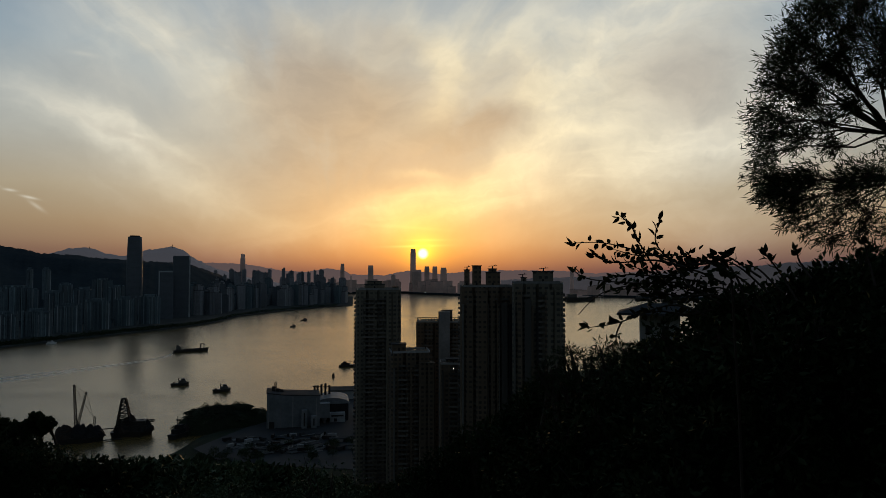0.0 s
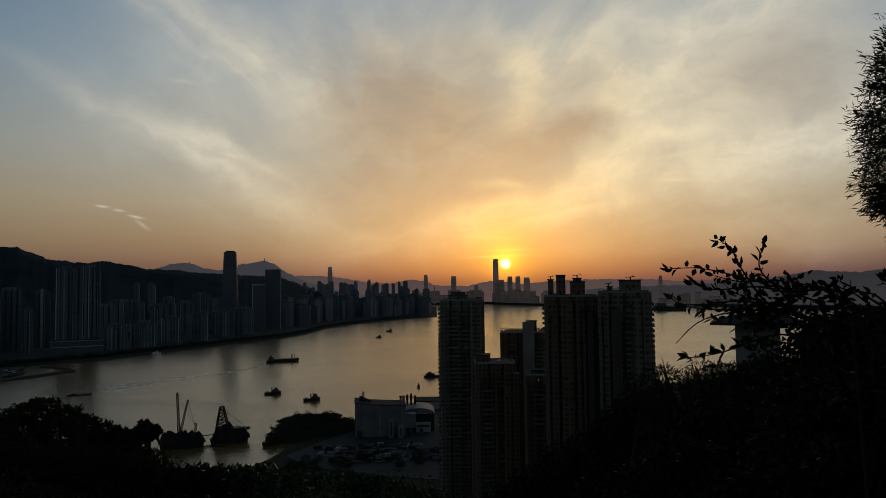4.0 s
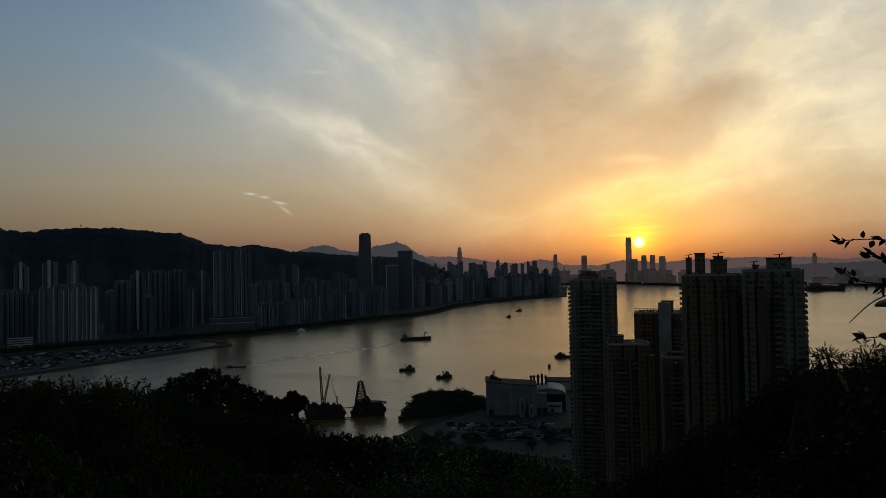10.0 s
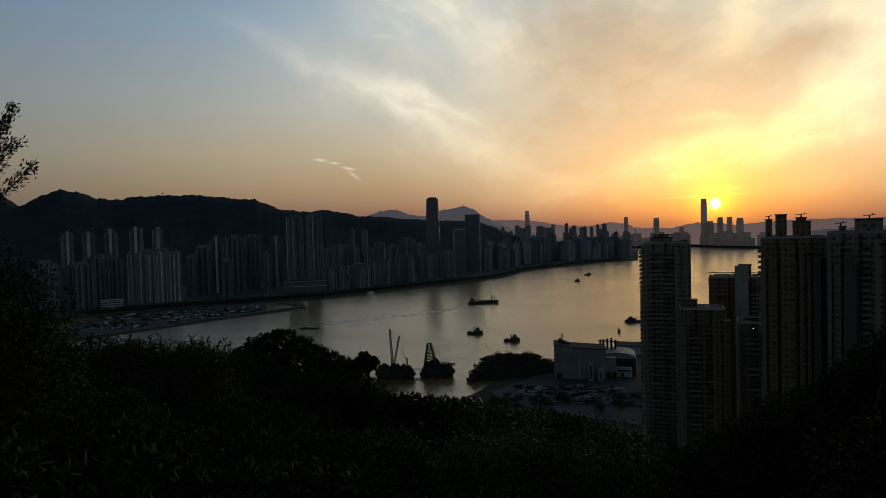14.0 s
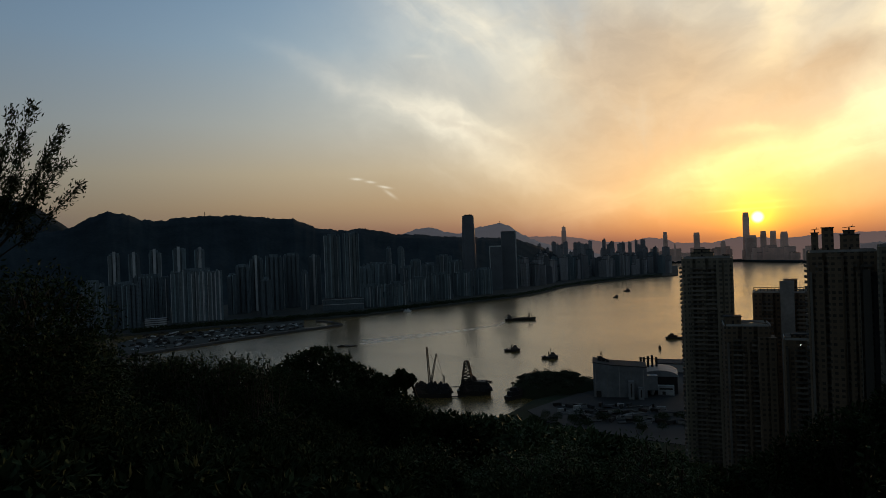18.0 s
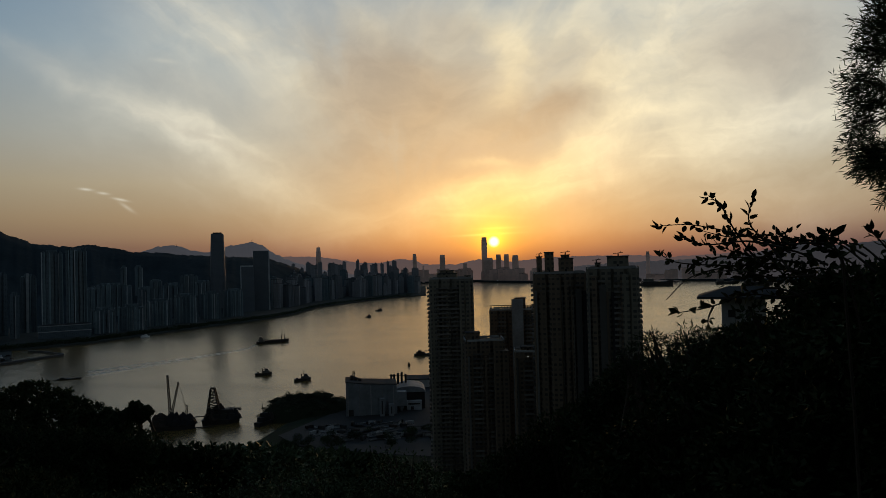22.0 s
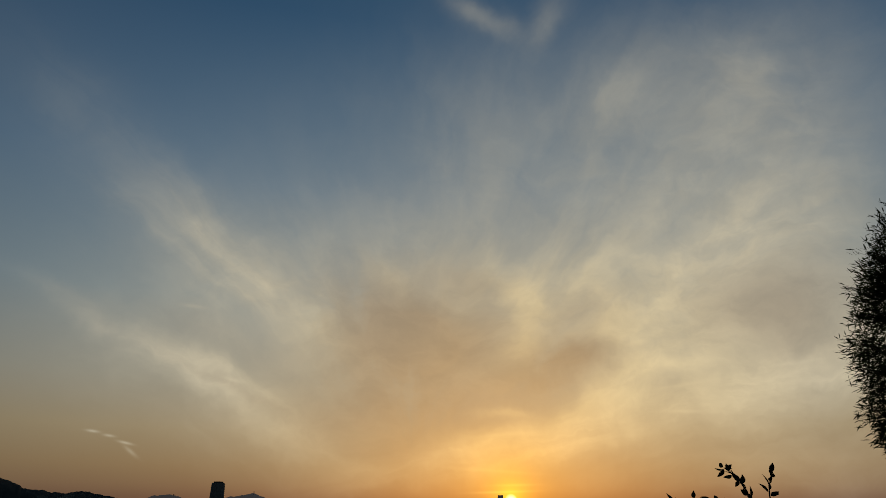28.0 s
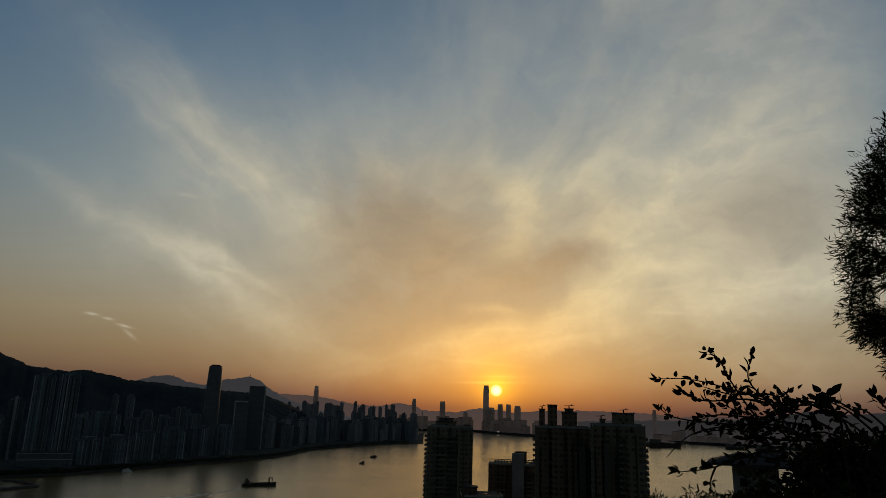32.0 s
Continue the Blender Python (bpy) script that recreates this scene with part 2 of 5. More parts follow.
    air.sky_type, air.sun_disc, air.sun_elevation, air.sun_rotation = "NISHITA", False, radians(SUN_EL), radians(SUN_AZ)
    air.altitude, air.dust_density = 150.0, 2.0
    bg2 = N.node("ShaderNodeBackground")
    N.put(air.outputs[0], bg2.inputs[0])
    bg2.inputs[1].default_value = 0.02
    add = N.node("ShaderNodeAddShader")
    N.put(bg.outputs[0], add.inputs[0])
    N.put(bg2.outputs[0], add.inputs[1])
    N.put(add.outputs[0], N.node("ShaderNodeOutputWorld").inputs[0])


make_sky()
lamp = bpy.data.lights.new("sun", "SUN")
lamp.energy, lamp.angle, lamp.color = 0.45, radians(1.0), (1.0, 0.55, 0.22)
new("sun", lamp).matrix_world = look(SUN * 100, (0, 0, 0))


# ---- materials ----
def material(name, colour, rough=0.8, metal=0.0, grain=4.0, vary=0.35, bump=0.2, second=None, patch=0.4, per_object=0.0, specular=0.3, per_leaf=0.0):
    """A painted, earthen or leafy surface with variation at two scales."""
    mat = bpy.data.materials.new(name)
    mat.use_nodes = True
    N = Nodes(mat.node_tree)
    b = mat.node_tree.nodes["Principled BSDF"]
    co = N.node("ShaderNodeTexCoord").outputs["Object"]
    big, small = N.noise(co, patch, 3.0), N.noise(co, grain, 5.0, 0.6)
    tone = N.m("ADD", N.m("MULTIPLY", big, 0.6), N.m("MULTIPLY", small, 0.4))
    if per_object:
        tone = N.m("MULTIPLY_ADD", N.m("SUBTRACT", N.node("ShaderNodeObjectInfo").outputs["Random"], 0.5), per_object, tone)
    if per_leaf:
        tone = N.m("MULTIPLY_ADD", N.m("SUBTRACT", N.node("ShaderNodeNewGeometry").outputs["Random Per Island"], 0.5), per_leaf, tone)
    lo = tuple(c * (1 - vary) for c in colour)
    hi = second or tuple(min(1.0, c * (1 + vary)) for c in colour)
    N.put(N.ramp(tone, [(0.3, lo), (0.7, hi)]), b.inputs["Base Color"])
    N.put(N.m("MULTIPLY_ADD", small, 0.2, rough - 0.1), b.inputs["Roughness"])
    b.inputs["Metallic"].default_value = metal
    b.inputs["Specular IOR Level"].default_value = specular
    if bump:
        bn = N.node("ShaderNodeBump")
        bn.inputs["Strength"].default_value = bump
        N.put(small, bn.inputs["Height"])
        N.put(bn.outputs[0], b.inputs["Normal"])
    return mat


def facade(name, wall, glass, bay=3.4, storey=2.9, per_object=0.3, streaks=0.25):
    """Rendered concrete with rows of windows: a grid in metres on the walls, stained by rain."""
    mat = bpy.data.materials.new(name)
    mat.use_nodes = True
    N = Nodes(mat.node_tree)
    m = N.m
    b = mat.node_tree.nodes["Principled BSDF"]
    tc = N.node("ShaderNodeTexCoord")
    p, q = N.node("ShaderNodeSeparateXYZ"), N.node("ShaderNodeSeparateXYZ")
    N.put(tc.outputs["Object"], p.inputs[0])
    N.put(tc.outputs["Normal"], q.inputs[0])
    along = m("ADD", m("MULTIPLY", p.outputs[0], m("ABSOLUTE", q.outputs[1])), m("MULTIPLY", p.outputs[1], m("ABSOLUTE", q.outputs[0])))
    fx, fz = m("FRACT", m("DIVIDE", along, bay)), m("FRACT", m("DIVIDE", p.outputs[2], storey))
    win = m("MULTIPLY", m("MULTIPLY", m("GREATER_THAN", fx, 0.22), m("LESS_THAN", fx, 0.78)), m("MULTIPLY", m("GREATER_THAN", fz, 0.36), m("LESS_THAN", fz, 0.86)))
    win = m("MULTIPLY", win, m("LESS_THAN", m("ABSOLUTE", q.outputs[2]), 0.5))
    rain = N.noise(N.vec(m("MULTIPLY", along, 0.9), m("MULTIPLY", p.outputs[2], 0.06)), 1.0, 4.0, 0.6)
    soil = N.noise(tc.outputs["Object"], 0.05, 3.0)
    rnd = N.node("ShaderNodeObjectInfo").outputs["Random"]
    tone = m("ADD", m("MULTIPLY_ADD", rain, streaks, 1 - streaks), m("MULTIPLY", m("SUBTRACT", rnd, 0.5), per_object))
    tone = m("MULTIPLY", tone, m("MULTIPLY_ADD", soil, 0.4, 0.8))
    paint = N.node("ShaderNodeVectorMath", operation="SCALE")
    paint.inputs[0].default_value = wall
    N.put(tone, paint.inputs["Scale"])
    # curtains, laundry and dark rooms make every window differ
    cell = N.node("ShaderNodeTexWhiteNoise")
    N.put(N.vec(m("FLOOR", m("DIVIDE", along, bay)), m("FLOOR", m("DIVIDE", p.outputs[2], storey)), rnd), cell.inputs["Vector"])
    room = m("POWER", cell.outputs["Value"], 2.2)
    N.put(N.mix(win, paint.outputs[0], N.mix(m("MULTIPLY", room, 0.8), tuple(c * 0.75 for c in glass), paint.outputs[0])), b.inputs["Base Color"])
    N.put(m("MULTIPLY_ADD", win, -0.35, 0.9), b.inputs["Roughness"])
    b.inputs["Specular IOR Level"].default_value = 0.3
    bn = N.node("ShaderNodeBump")
    bn.inputs["Strength"].default_value = 0.4
    N.put(m("SUBTRACT", rain, win), bn.inputs["Height"])
    N.put(bn.outputs[0], b.inputs["Normal"])
    return mat


def sea_material():
    mat = bpy.data.materials.new("sea_water")
    mat.use_nodes = True
    N = Nodes(mat.node_tree)
    b = mat.node_tree.nodes["Principled BSDF"]
    co = N.node("ShaderNodeTexCoord").outputs["Object"]
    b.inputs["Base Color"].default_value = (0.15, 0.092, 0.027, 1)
    b.inputs["IOR"].default_value = 1.33
    slick = N.noise(co, 0.004, 3.0, 0.5)
    N.put(N.m("MULTIPLY_ADD", slick, 0.12, 0.15), b.inputs["Roughness"])
    mp = N.node("ShaderNodeMapping")
    mp.inputs["Rotation"].default_value, mp.inputs["Scale"].default_value = (0, 0, radians(20)), (1.0, 0.45, 1.0)
    N.put(co, mp.inputs["Vector"])
    chop, swell = N.noise(mp.outputs[0], 0.35, 5.0, 0.62), N.noise(mp.outputs[0], 0.03, 3.0, 0.5)
    bn = N.node("ShaderNodeBump")
    calm = N.node("ShaderNodeMapping")
    calm.inputs["Rotation"].default_value, calm.inputs["Scale"].default_value = (0, 0, radians(-12)), (0.25, 1.0, 1.0)
    N.put(co, calm.inputs["Vector"])
    N.put(N.m("MULTIPLY_ADD", N.smooth(N.noise(calm.outputs[0], 0.014, 5.0, 0.62, 0.4), 0.35, 0.65), 0.3, 0.16), bn.inputs["Strength"])
    bn.inputs["Distance"].default_value = 0.9
    N.put(N.m("ADD", chop, N.m("MULTIPLY", swell, 2.0)), bn.inputs["Height"])
    N.put(bn.outputs[0], b.inputs["Normal"])
    return mat


def glowing(name, colour, strength=1.0):
    mat = bpy.data.materials.new(name)
    mat.use_nodes = True
    b = mat.node_tree.nodes["Principled BSDF"]
    b.inputs["Base Color"].default_value = (0.02, 0.02, 0.02, 1)
    b.inputs["Emission Color"].default_value, b.inputs["Emission Strength"].default_value = (*colour, 1), strength
    return mat


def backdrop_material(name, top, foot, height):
    """Hills so far off that only lit air is seen before them: that haze is painted as their own glow, lighter towards
    the foot.
    """
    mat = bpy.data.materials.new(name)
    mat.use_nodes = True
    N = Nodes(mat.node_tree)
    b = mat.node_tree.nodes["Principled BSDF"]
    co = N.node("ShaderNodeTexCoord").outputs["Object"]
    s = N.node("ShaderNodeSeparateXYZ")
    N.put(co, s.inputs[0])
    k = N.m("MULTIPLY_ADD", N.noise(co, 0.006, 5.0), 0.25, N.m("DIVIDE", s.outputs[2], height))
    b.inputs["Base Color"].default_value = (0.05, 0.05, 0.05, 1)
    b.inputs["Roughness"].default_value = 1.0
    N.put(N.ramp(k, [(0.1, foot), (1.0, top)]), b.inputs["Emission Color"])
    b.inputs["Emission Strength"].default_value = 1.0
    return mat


SEA = sea_material()
SOIL = material("hillside_soil", (0.035, 0.032, 0.022), 0.95, grain=1.5, patch=0.08, second=(0.03, 0.042, 0.02), specular=0.05)
YARD = material("yard_concrete", (0.032, 0.031, 0.029), 0.9, grain=0.8, patch=0.03)
FOREST = material("forest_slope", (0.024, 0.034, 0.038), 0.95, grain=0.08, patch=0.01, bump=1.0, second=(0.036, 0.048, 0.052), specular=0.05)
LEAF = material("dark_leaf", (0.03, 0.045, 0.016), 0.75, grain=30, patch=1.0, bump=0.1, per_object=0.4, second=(0.05, 0.066, 0.028), specular=0.02, per_leaf=0.4)
# paler copy of the dark leaf: sky light on the slope put into colour
SKYLIT_LEAF = material("skylit_leaf", (0.065, 0.098, 0.04), 0.6, grain=30, patch=1.0, bump=0.1, per_object=0.4, second=(0.09, 0.12, 0.055), specular=0.1, per_leaf=0.8)
LEAF2 = material("narrow_leaf", (0.035, 0.05, 0.024), 0.8, grain=30, patch=1.0, bump=0.1, second=(0.065, 0.08, 0.036), specular=0.06, per_leaf=0.6)
RUSSET = material("young_leaf", (0.08, 0.05, 0.025), 0.85, grain=40, patch=4.0, bump=0.1, second=(0.09, 0.10, 0.035), specular=0.05)
BARK = material("bark", (0.075, 0.06, 0.045), 0.95, grain=12, patch=2.0, bump=0.6, specular=0.05)
CONCRETE = material("weathered_concrete", (0.30, 0.29, 0.27), 0.9, grain=0.5, patch=0.05, per_object=0.3)
PALE = material("pale_render", (0.37, 0.38, 0.375), 0.85, grain=0.4, patch=0.05, per_object=0.2)
RIB = material("rib_render", (0.185, 0.237, 0.245), 0.85, grain=0.4, patch=0.05, per_object=0.3)
STEEL = material("painted_steel", (0.028, 0.026, 0.025), 0.8, grain=1.0, patch=0.2, specular=0.1)
RUST = material("rusty_steel", (0.045, 0.03, 0.022), 0.85, grain=1.0, patch=0.2)
HULL = material("dark_hull", (0.034, 0.029, 0.024), 0.6, grain=0.6, patch=0.1)
CABIN = material("boat_grey", (0.085, 0.078, 0.068), 0.6, grain=1.0, patch=0.2)
WHITE = material("white_paint", (0.6, 0.6, 0.58), 0.6, grain=1.0, patch=0.2)
BALCONY = material("balcony_concrete", (0.135, 0.12, 0.1), 0.9, grain=0.5, patch=0.05, per_object=0.9)
# headland foliage: haze over the water put into a lighter leaf colour
SCRUB = material("hazed_scrub", (0.06, 0.07, 0.042), 0.85, grain=3, patch=0.3, bump=0.2, per_object=0.5, second=(0.085, 0.085, 0.055), specular=0.04, per_leaf=0.5)
ROCK = material("rubble", (0.075, 0.07, 0.065), 0.95, grain=0.6, patch=0.05, bump=0.8)
PROM = material("shaded_promenade", (0.06, 0.062, 0.055), 0.95, grain=0.3, patch=0.02, specular=0.05)
ROOF = material("roof_felt", (0.06, 0.058, 0.056), 0.95, grain=0.6, patch=0.08, specular=0.05)
METAL = material("plant_cladding", (0.2, 0.208, 0.21), 0.6, grain=0.3, patch=0.06, metal=0.1)
FLAT_A = facade("estate_facade", (0.148, 0.19, 0.205), (0.066, 0.084, 0.093))
FLAT_B = facade("estate_facade_tan", (0.158, 0.183, 0.186), (0.076, 0.088, 0.092), bay=3.0)
FLAT_C = facade("estate_facade_grey", (0.115, 0.142, 0.155), (0.055, 0.068, 0.075), bay=4.0)
# air haze painted into these walls: paler base colours than the nearer estates
FLAT_D = facade("hazed_city_facade", (0.30, 0.298, 0.305), (0.18, 0.18, 0.185), bay=4.2)
FLAT_E = facade("hazed_city_facade_dull", (0.25, 0.252, 0.26), (0.155, 0.156, 0.16), bay=3.6)
GLASS = facade("curtain_wall", (0.13, 0.142, 0.155), (0.085, 0.093, 0.1), bay=1.6, storey=3.8, per_object=0.1)
NEAR_A = facade("tower_facade", (0.205, 0.175, 0.125), (0.06, 0.055, 0.045), bay=3.2, per_object=0.1)
NEAR_B = facade("tower_facade_brown", (0.18, 0.13, 0.085), (0.058, 0.046, 0.036), bay=2.8, per_object=0.1)
# warm pale air haze before the sun painted into the wall colour
HAZED_WALL = material("hazed_tower_wall", (0.72, 0.5, 0.41), 0.8, grain=0.05, patch=0.01, per_object=0.2)


# ---- mesh helpers ----
class Form:
    """Gathers solid pieces of one mesh."""

    def __init__(self):
        self.v, self.f = [], []

    def add(self, verts, faces):
        n = len(self.v)
        self.v += [tuple(p) for p in verts]
        self.f += [tuple(i + n for i in f) for f in faces]
        return self

    def prism(self, plan, z0, z1, top=1.0):
        n = len(plan)
        cx, cy = sum(p[0] for p in plan) / n, sum(p[1] for p in plan) / n
        low = [(x, y, z0) for x, y in plan]
        high = [(cx + (x - cx) * top, cy + (y - cy) * top, z1) for x, y in plan]
        return self.add(low + high, [(i, (i + 1) % n, n + (i + 1) % n, n + i) for i in range(n)] + [tuple(range(n - 1, -1, -1)), tuple(range(n, 2 * n))])

    def box(self, x, y, z, sx, sy, sz, top=1.0):
        """A box of that size that stands on z."""
        return self.prism([(x - sx / 2, y - sy / 2), (x + sx / 2, y - sy / 2), (x + sx / 2, y + sy / 2), (x - sx / 2, y + sy / 2)], z, z + sz, top)

    def rod(self, a, b, ra, rb=None, n=6):
        a, b = Vector(a), Vector(b)
        rb = ra if rb is None else rb
        d = (b - a).normalized()
        s = d.orthogonal().normalized()
        t = d.cross(s)
        ring = [(s * math.cos(2 * math.pi * i / n) + t * math.sin(2 * math.pi * i / n)) for i in range(n)]
        return self.add([a + r * ra for r in ring] + [b + r * rb for r in ring], [(i, (i + 1) % n, n + (i + 1) % n, n + i) for i in range(n)] + [tuple(range(n - 1, -1, -1)), tuple(range(n, 2 * n))])

    def path(self, points, r0, r1, n=6):
        for i, (a, b) in enumerate(zip(points, points[1:])):
            k = len(points) - 1
            self.rod(a, b, r0 + (r1 - r0) * i / k, r0 + (r1 - r0) * (i + 1) / k, n)
        return self

    def obj(self, name, mat, parent=None, label="", smooth=False):
        me = bpy.data.meshes.new(name)
        me.from_pydata(self.v, [], self.f)
        return link(name, me, mat, parent, label, smooth)


def link(name, me, mat, parent=None, label="", smooth=False):
    me.materials.append(mat)
    if smooth:
        me.polygons.foreach_set("use_smooth", [True] * len(me.polygons))
    ob = new(name, me)
    if parent:
        ob.parent = parent
    if label:
        ob["label"] = label
    return ob


def thing(name, place, yaw, label, category, group="", kind=""):
    """An Empty at the base of a thing, to carry its parts."""
    e = new(name)
    e.empty_display_size = 0.5
    e.matrix_world = pose(*place, 0, 0, yaw)
    return tagged(e, label, category, group, kind)


def leaf_mesh(name, base, way, length, width, seed):
    """Folded pointed leaves: one at each base point, growing along way."""
    g = np.random.default_rng(seed)
    n = len(base)
    way = way / np.maximum(np.linalg.norm(way, axis=1, keepdims=True), 1e-6)
    side = np.cross(way, g.normal(size=(n, 3)))
    side /= np.maximum(np.linalg.norm(side, axis=1, keepdims=True), 1e-6)
    up = np.cross(side, way)
    L = (length * g.uniform(0.6, 1.2, n))[:, None]
    W = L * width * 0.5
    mid = base + way * L * 0.45
    v = np.stack([base, mid + side * W + up * W * 0.35, base + way * L, mid - side * W + up * W * 0.35], 1).reshape(-1, 3)
    i = np.arange(n)[:, None] * 4
    f = np.concatenate([i + [0, 1, 2], i + [0, 2, 3]], 1).reshape(-1)
    me = bpy.data.meshes.new(name)
    me.vertices.add(len(v))
    me.vertices.foreach_set("co", v.astype(np.float32).ravel())
    me.loops.add(len(f))
    me.loops.foreach_set("vertex_index", f.astype(np.int32))
    me.polygons.add(len(f) // 3)
    me.polygons.foreach_set("loop_start", np.arange(0, len(f), 3, dtype=np.int32))
    me.update(calc_edges=True)
    return me


def clump_points(blobs, count, seed):
    """Leaf places in and on uneven ellipsoid clumps (centre, radii), denser to the outside, and the way each leaf points."""
    g = np.random.default_rng(seed)
    size = np.array([b[1][0] * b[1][1] * b[1][2] for b in blobs]) ** 0.67
    pick = g.choice(len(blobs), count, p=size / size.sum())
    c, r = np.array([tuple(b[0]) for b in blobs])[pick], np.array([b[1] for b in blobs])[pick]
    d = g.normal(size=(count, 3))
    d /= np.linalg.norm(d, axis=1, keepdims=True)
    lump = 1 + 0.22 * np.sin(d[:, :1] * 7 + pick[:, None]) * np.sin(d[:, 1:2] * 6 + pick[:, None] * 2) + 0.15 * np.sin(d[:, 2:] * 9 + pick[:, None])
    k = g.uniform(0.35, 1.0, (count, 1)) ** 0.6 * lump
    return c + d * r * k, d + g.normal(size=(count, 3)) * 0.7


# ---- large structure: sea, land, hills ----
def disc(radius, rings, spokes, height):
    v, f = [(0, 0, height(0, 0))], []
    for i in range(1, rings + 1):
        r = radius * (i / rings) ** 2
        for j in range(spokes):
            a = 2 * math.pi * j / spokes
            v.append((r * math.sin(a), r * math.cos(a), height(r, math.degrees(a))))
    for j in range(spokes):
        f.append((0, 1 + (j + 1) % spokes, 1 + j))
        for i in range(rings - 1):
            a, b = 1 + i * spokes, 1 + (i + 1) * spokes
            f.append((a + j, a + (j + 1) % spokes, b + (j + 1) % spokes, b + j))
    return v, f


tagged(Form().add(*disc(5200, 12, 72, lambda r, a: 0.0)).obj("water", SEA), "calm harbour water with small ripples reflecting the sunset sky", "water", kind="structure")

COAST = [(-180, 900), (-75, 760), (-60, 560), (-45, 430), (-36, 430), (-31, 520), (-27, 560), (-23.5, 575), (-22, 600), (-21, 640), (-15.5, 700), (-14, 745), (-9, 860), (-3, 960), (8, 1000), (20, 1150), (45, 1300), (90, 1300), (180, 900)]


def coast(az):
    az = (az + 180) % 360 - 180
    return float(np.interp(az, [c[0] for c in COAST], [c[1] for c in COAST]))


# how steeply the hill falls from the lookout, by bearing
SLOPE = ((-75, -65, -55, -45, -38, -30, -20, -10, 0, 8, 14, 20, 28, 40), (3, 6, 10, 12.5, 13.5, 17, 18.5, 20, 22, 18, 13, 9, 5, 2))


def ground_z(x, y):
    r, az = math.hypot(x, y), math.degrees(math.atan2(x, y))
    edge = coast(az)
    dip = math.tan(radians(float(np.interp(az, SLOPE[0], SLOPE[1]))))
    front = 153.3 - dip * min(r, 45)
    if r > 45:
        front = 5 + (front - 5) * math.exp(-(((r - 45) / 115) ** 1.3))
    # unseen steep rise behind the lookout, added to block sky light from near leaves
    back = 153.3 + 130 * (1 - math.exp(-((r / 85) ** 1.4))) - 0.35 * max(0.0, r - 300)
    side = max(0.0, min(1.0, (abs(az + 12) - 72) / 45))
    z = front * (1 - side) + max(5.0, back) * side
    z += min(1.0, r / 60) * 2.2 * noise.noise(Vector((x, y, 0)) * 0.03) * min(1.0, (z - 4) / 30)
    return z if r < edge else z - min(1.0, (r - edge) / 6) * (z + 4)


def make_ground():
    v, f, spokes = [], [], 180
    radii = [0.0] + [1300 * (i / 70) ** 2 for i in range(1, 71)]
    for r in radii:
        for j in range(spokes):
            az = j * 360 / spokes
            e = coast(az)
            rr = r * (e + 12) / 1300
            x, y = rr * math.sin(radians(az)), rr * math.cos(radians(az))
            v.append((x, y, ground_z(x, y)))
    for i in range(len(radii) - 1):
        for j in range(spokes):
            k = (j + 1) % spokes
            f.append((i * spokes + j, i * spokes + k, (i + 1) * spokes + k, (i + 1) * spokes + j))
    tagged(Form().add(v, f).obj("ground", SOIL, smooth=True), "dark overgrown hillside falling to the waterfront", "ground", kind="structure")


make_ground()
# paved yards of the waterfront
Form().prism([tuple(at(a, r).xy) for a, r in ((-20.6, 600), (-15.2, 690), (-9, 850), (-2, 900), (3, 640), (-4, 500), (-12, 520), (-19, 560))], 4.0, 5.6).obj("pavement", YARD)
tagged(bpy.data.objects["pavement"], "grey concrete yard on the waterfront", "pavement", kind="structure")


def ridge(name, profile, near, crest, far, mat, label, rough=0.06, foot=3.0, step=0.12, seed=0, push=()):
    """A range of hills: its skyline by bearing and elevation angle, its foot and crest distances."""
    azs = np.arange(profile[0][0], profile[-1][0] + 1e-6, step)
    els = np.interp(azs, [p[0] for p in profile], [p[1] for p in profile])
    v, f, rows = [], [], 15
    for az, el in zip(azs, els):
        more = float(np.interp(az, [q[0] for q in push], [q[1] for q in push])) if push else 0.0
        top = 155 + math.tan(radians(el)) * (crest + more)
        for i in range(rows):
            k = i / (rows - 3)
            if k <= 1:
                r, z = near + (crest - near) * k, foot + (top - foot) * (0.25 * k + 0.75 * k * k * (1.6 - 0.6 * k))
                n = noise.fractal(Vector((az * 0.45, k * 2.6, seed)), 1.0, 2.0, 5)
                z += (top - foot) * rough * n * (0.25 + 4 * k * (1 - k)) if i else 0
            else:
                r, z = crest + (far - crest) * (i - rows + 3) / 2, max(foot, top * (1 - 0.5 * (i - rows + 3)))
            if i > 1:
                z += 5.0 * noise.noise(Vector((az * 3.1, i * 0.7, seed))) + 3.0 * noise.noise(Vector((az * 8.3, i * 1.3, seed + 5)))
            p = at(az, r + more)
            v.append((p.x, p.y, max(-2.0, z)))
    for a in range(len(azs) - 1):
        for i in range(rows - 1):
            f.append((a * rows + i, (a + 1) * rows + i, (a + 1) * rows + i + 1, a * rows + i + 1))
    return tagged(Form().add(v, f).obj(name, mat, smooth=True), label, "hill", kind="structure")


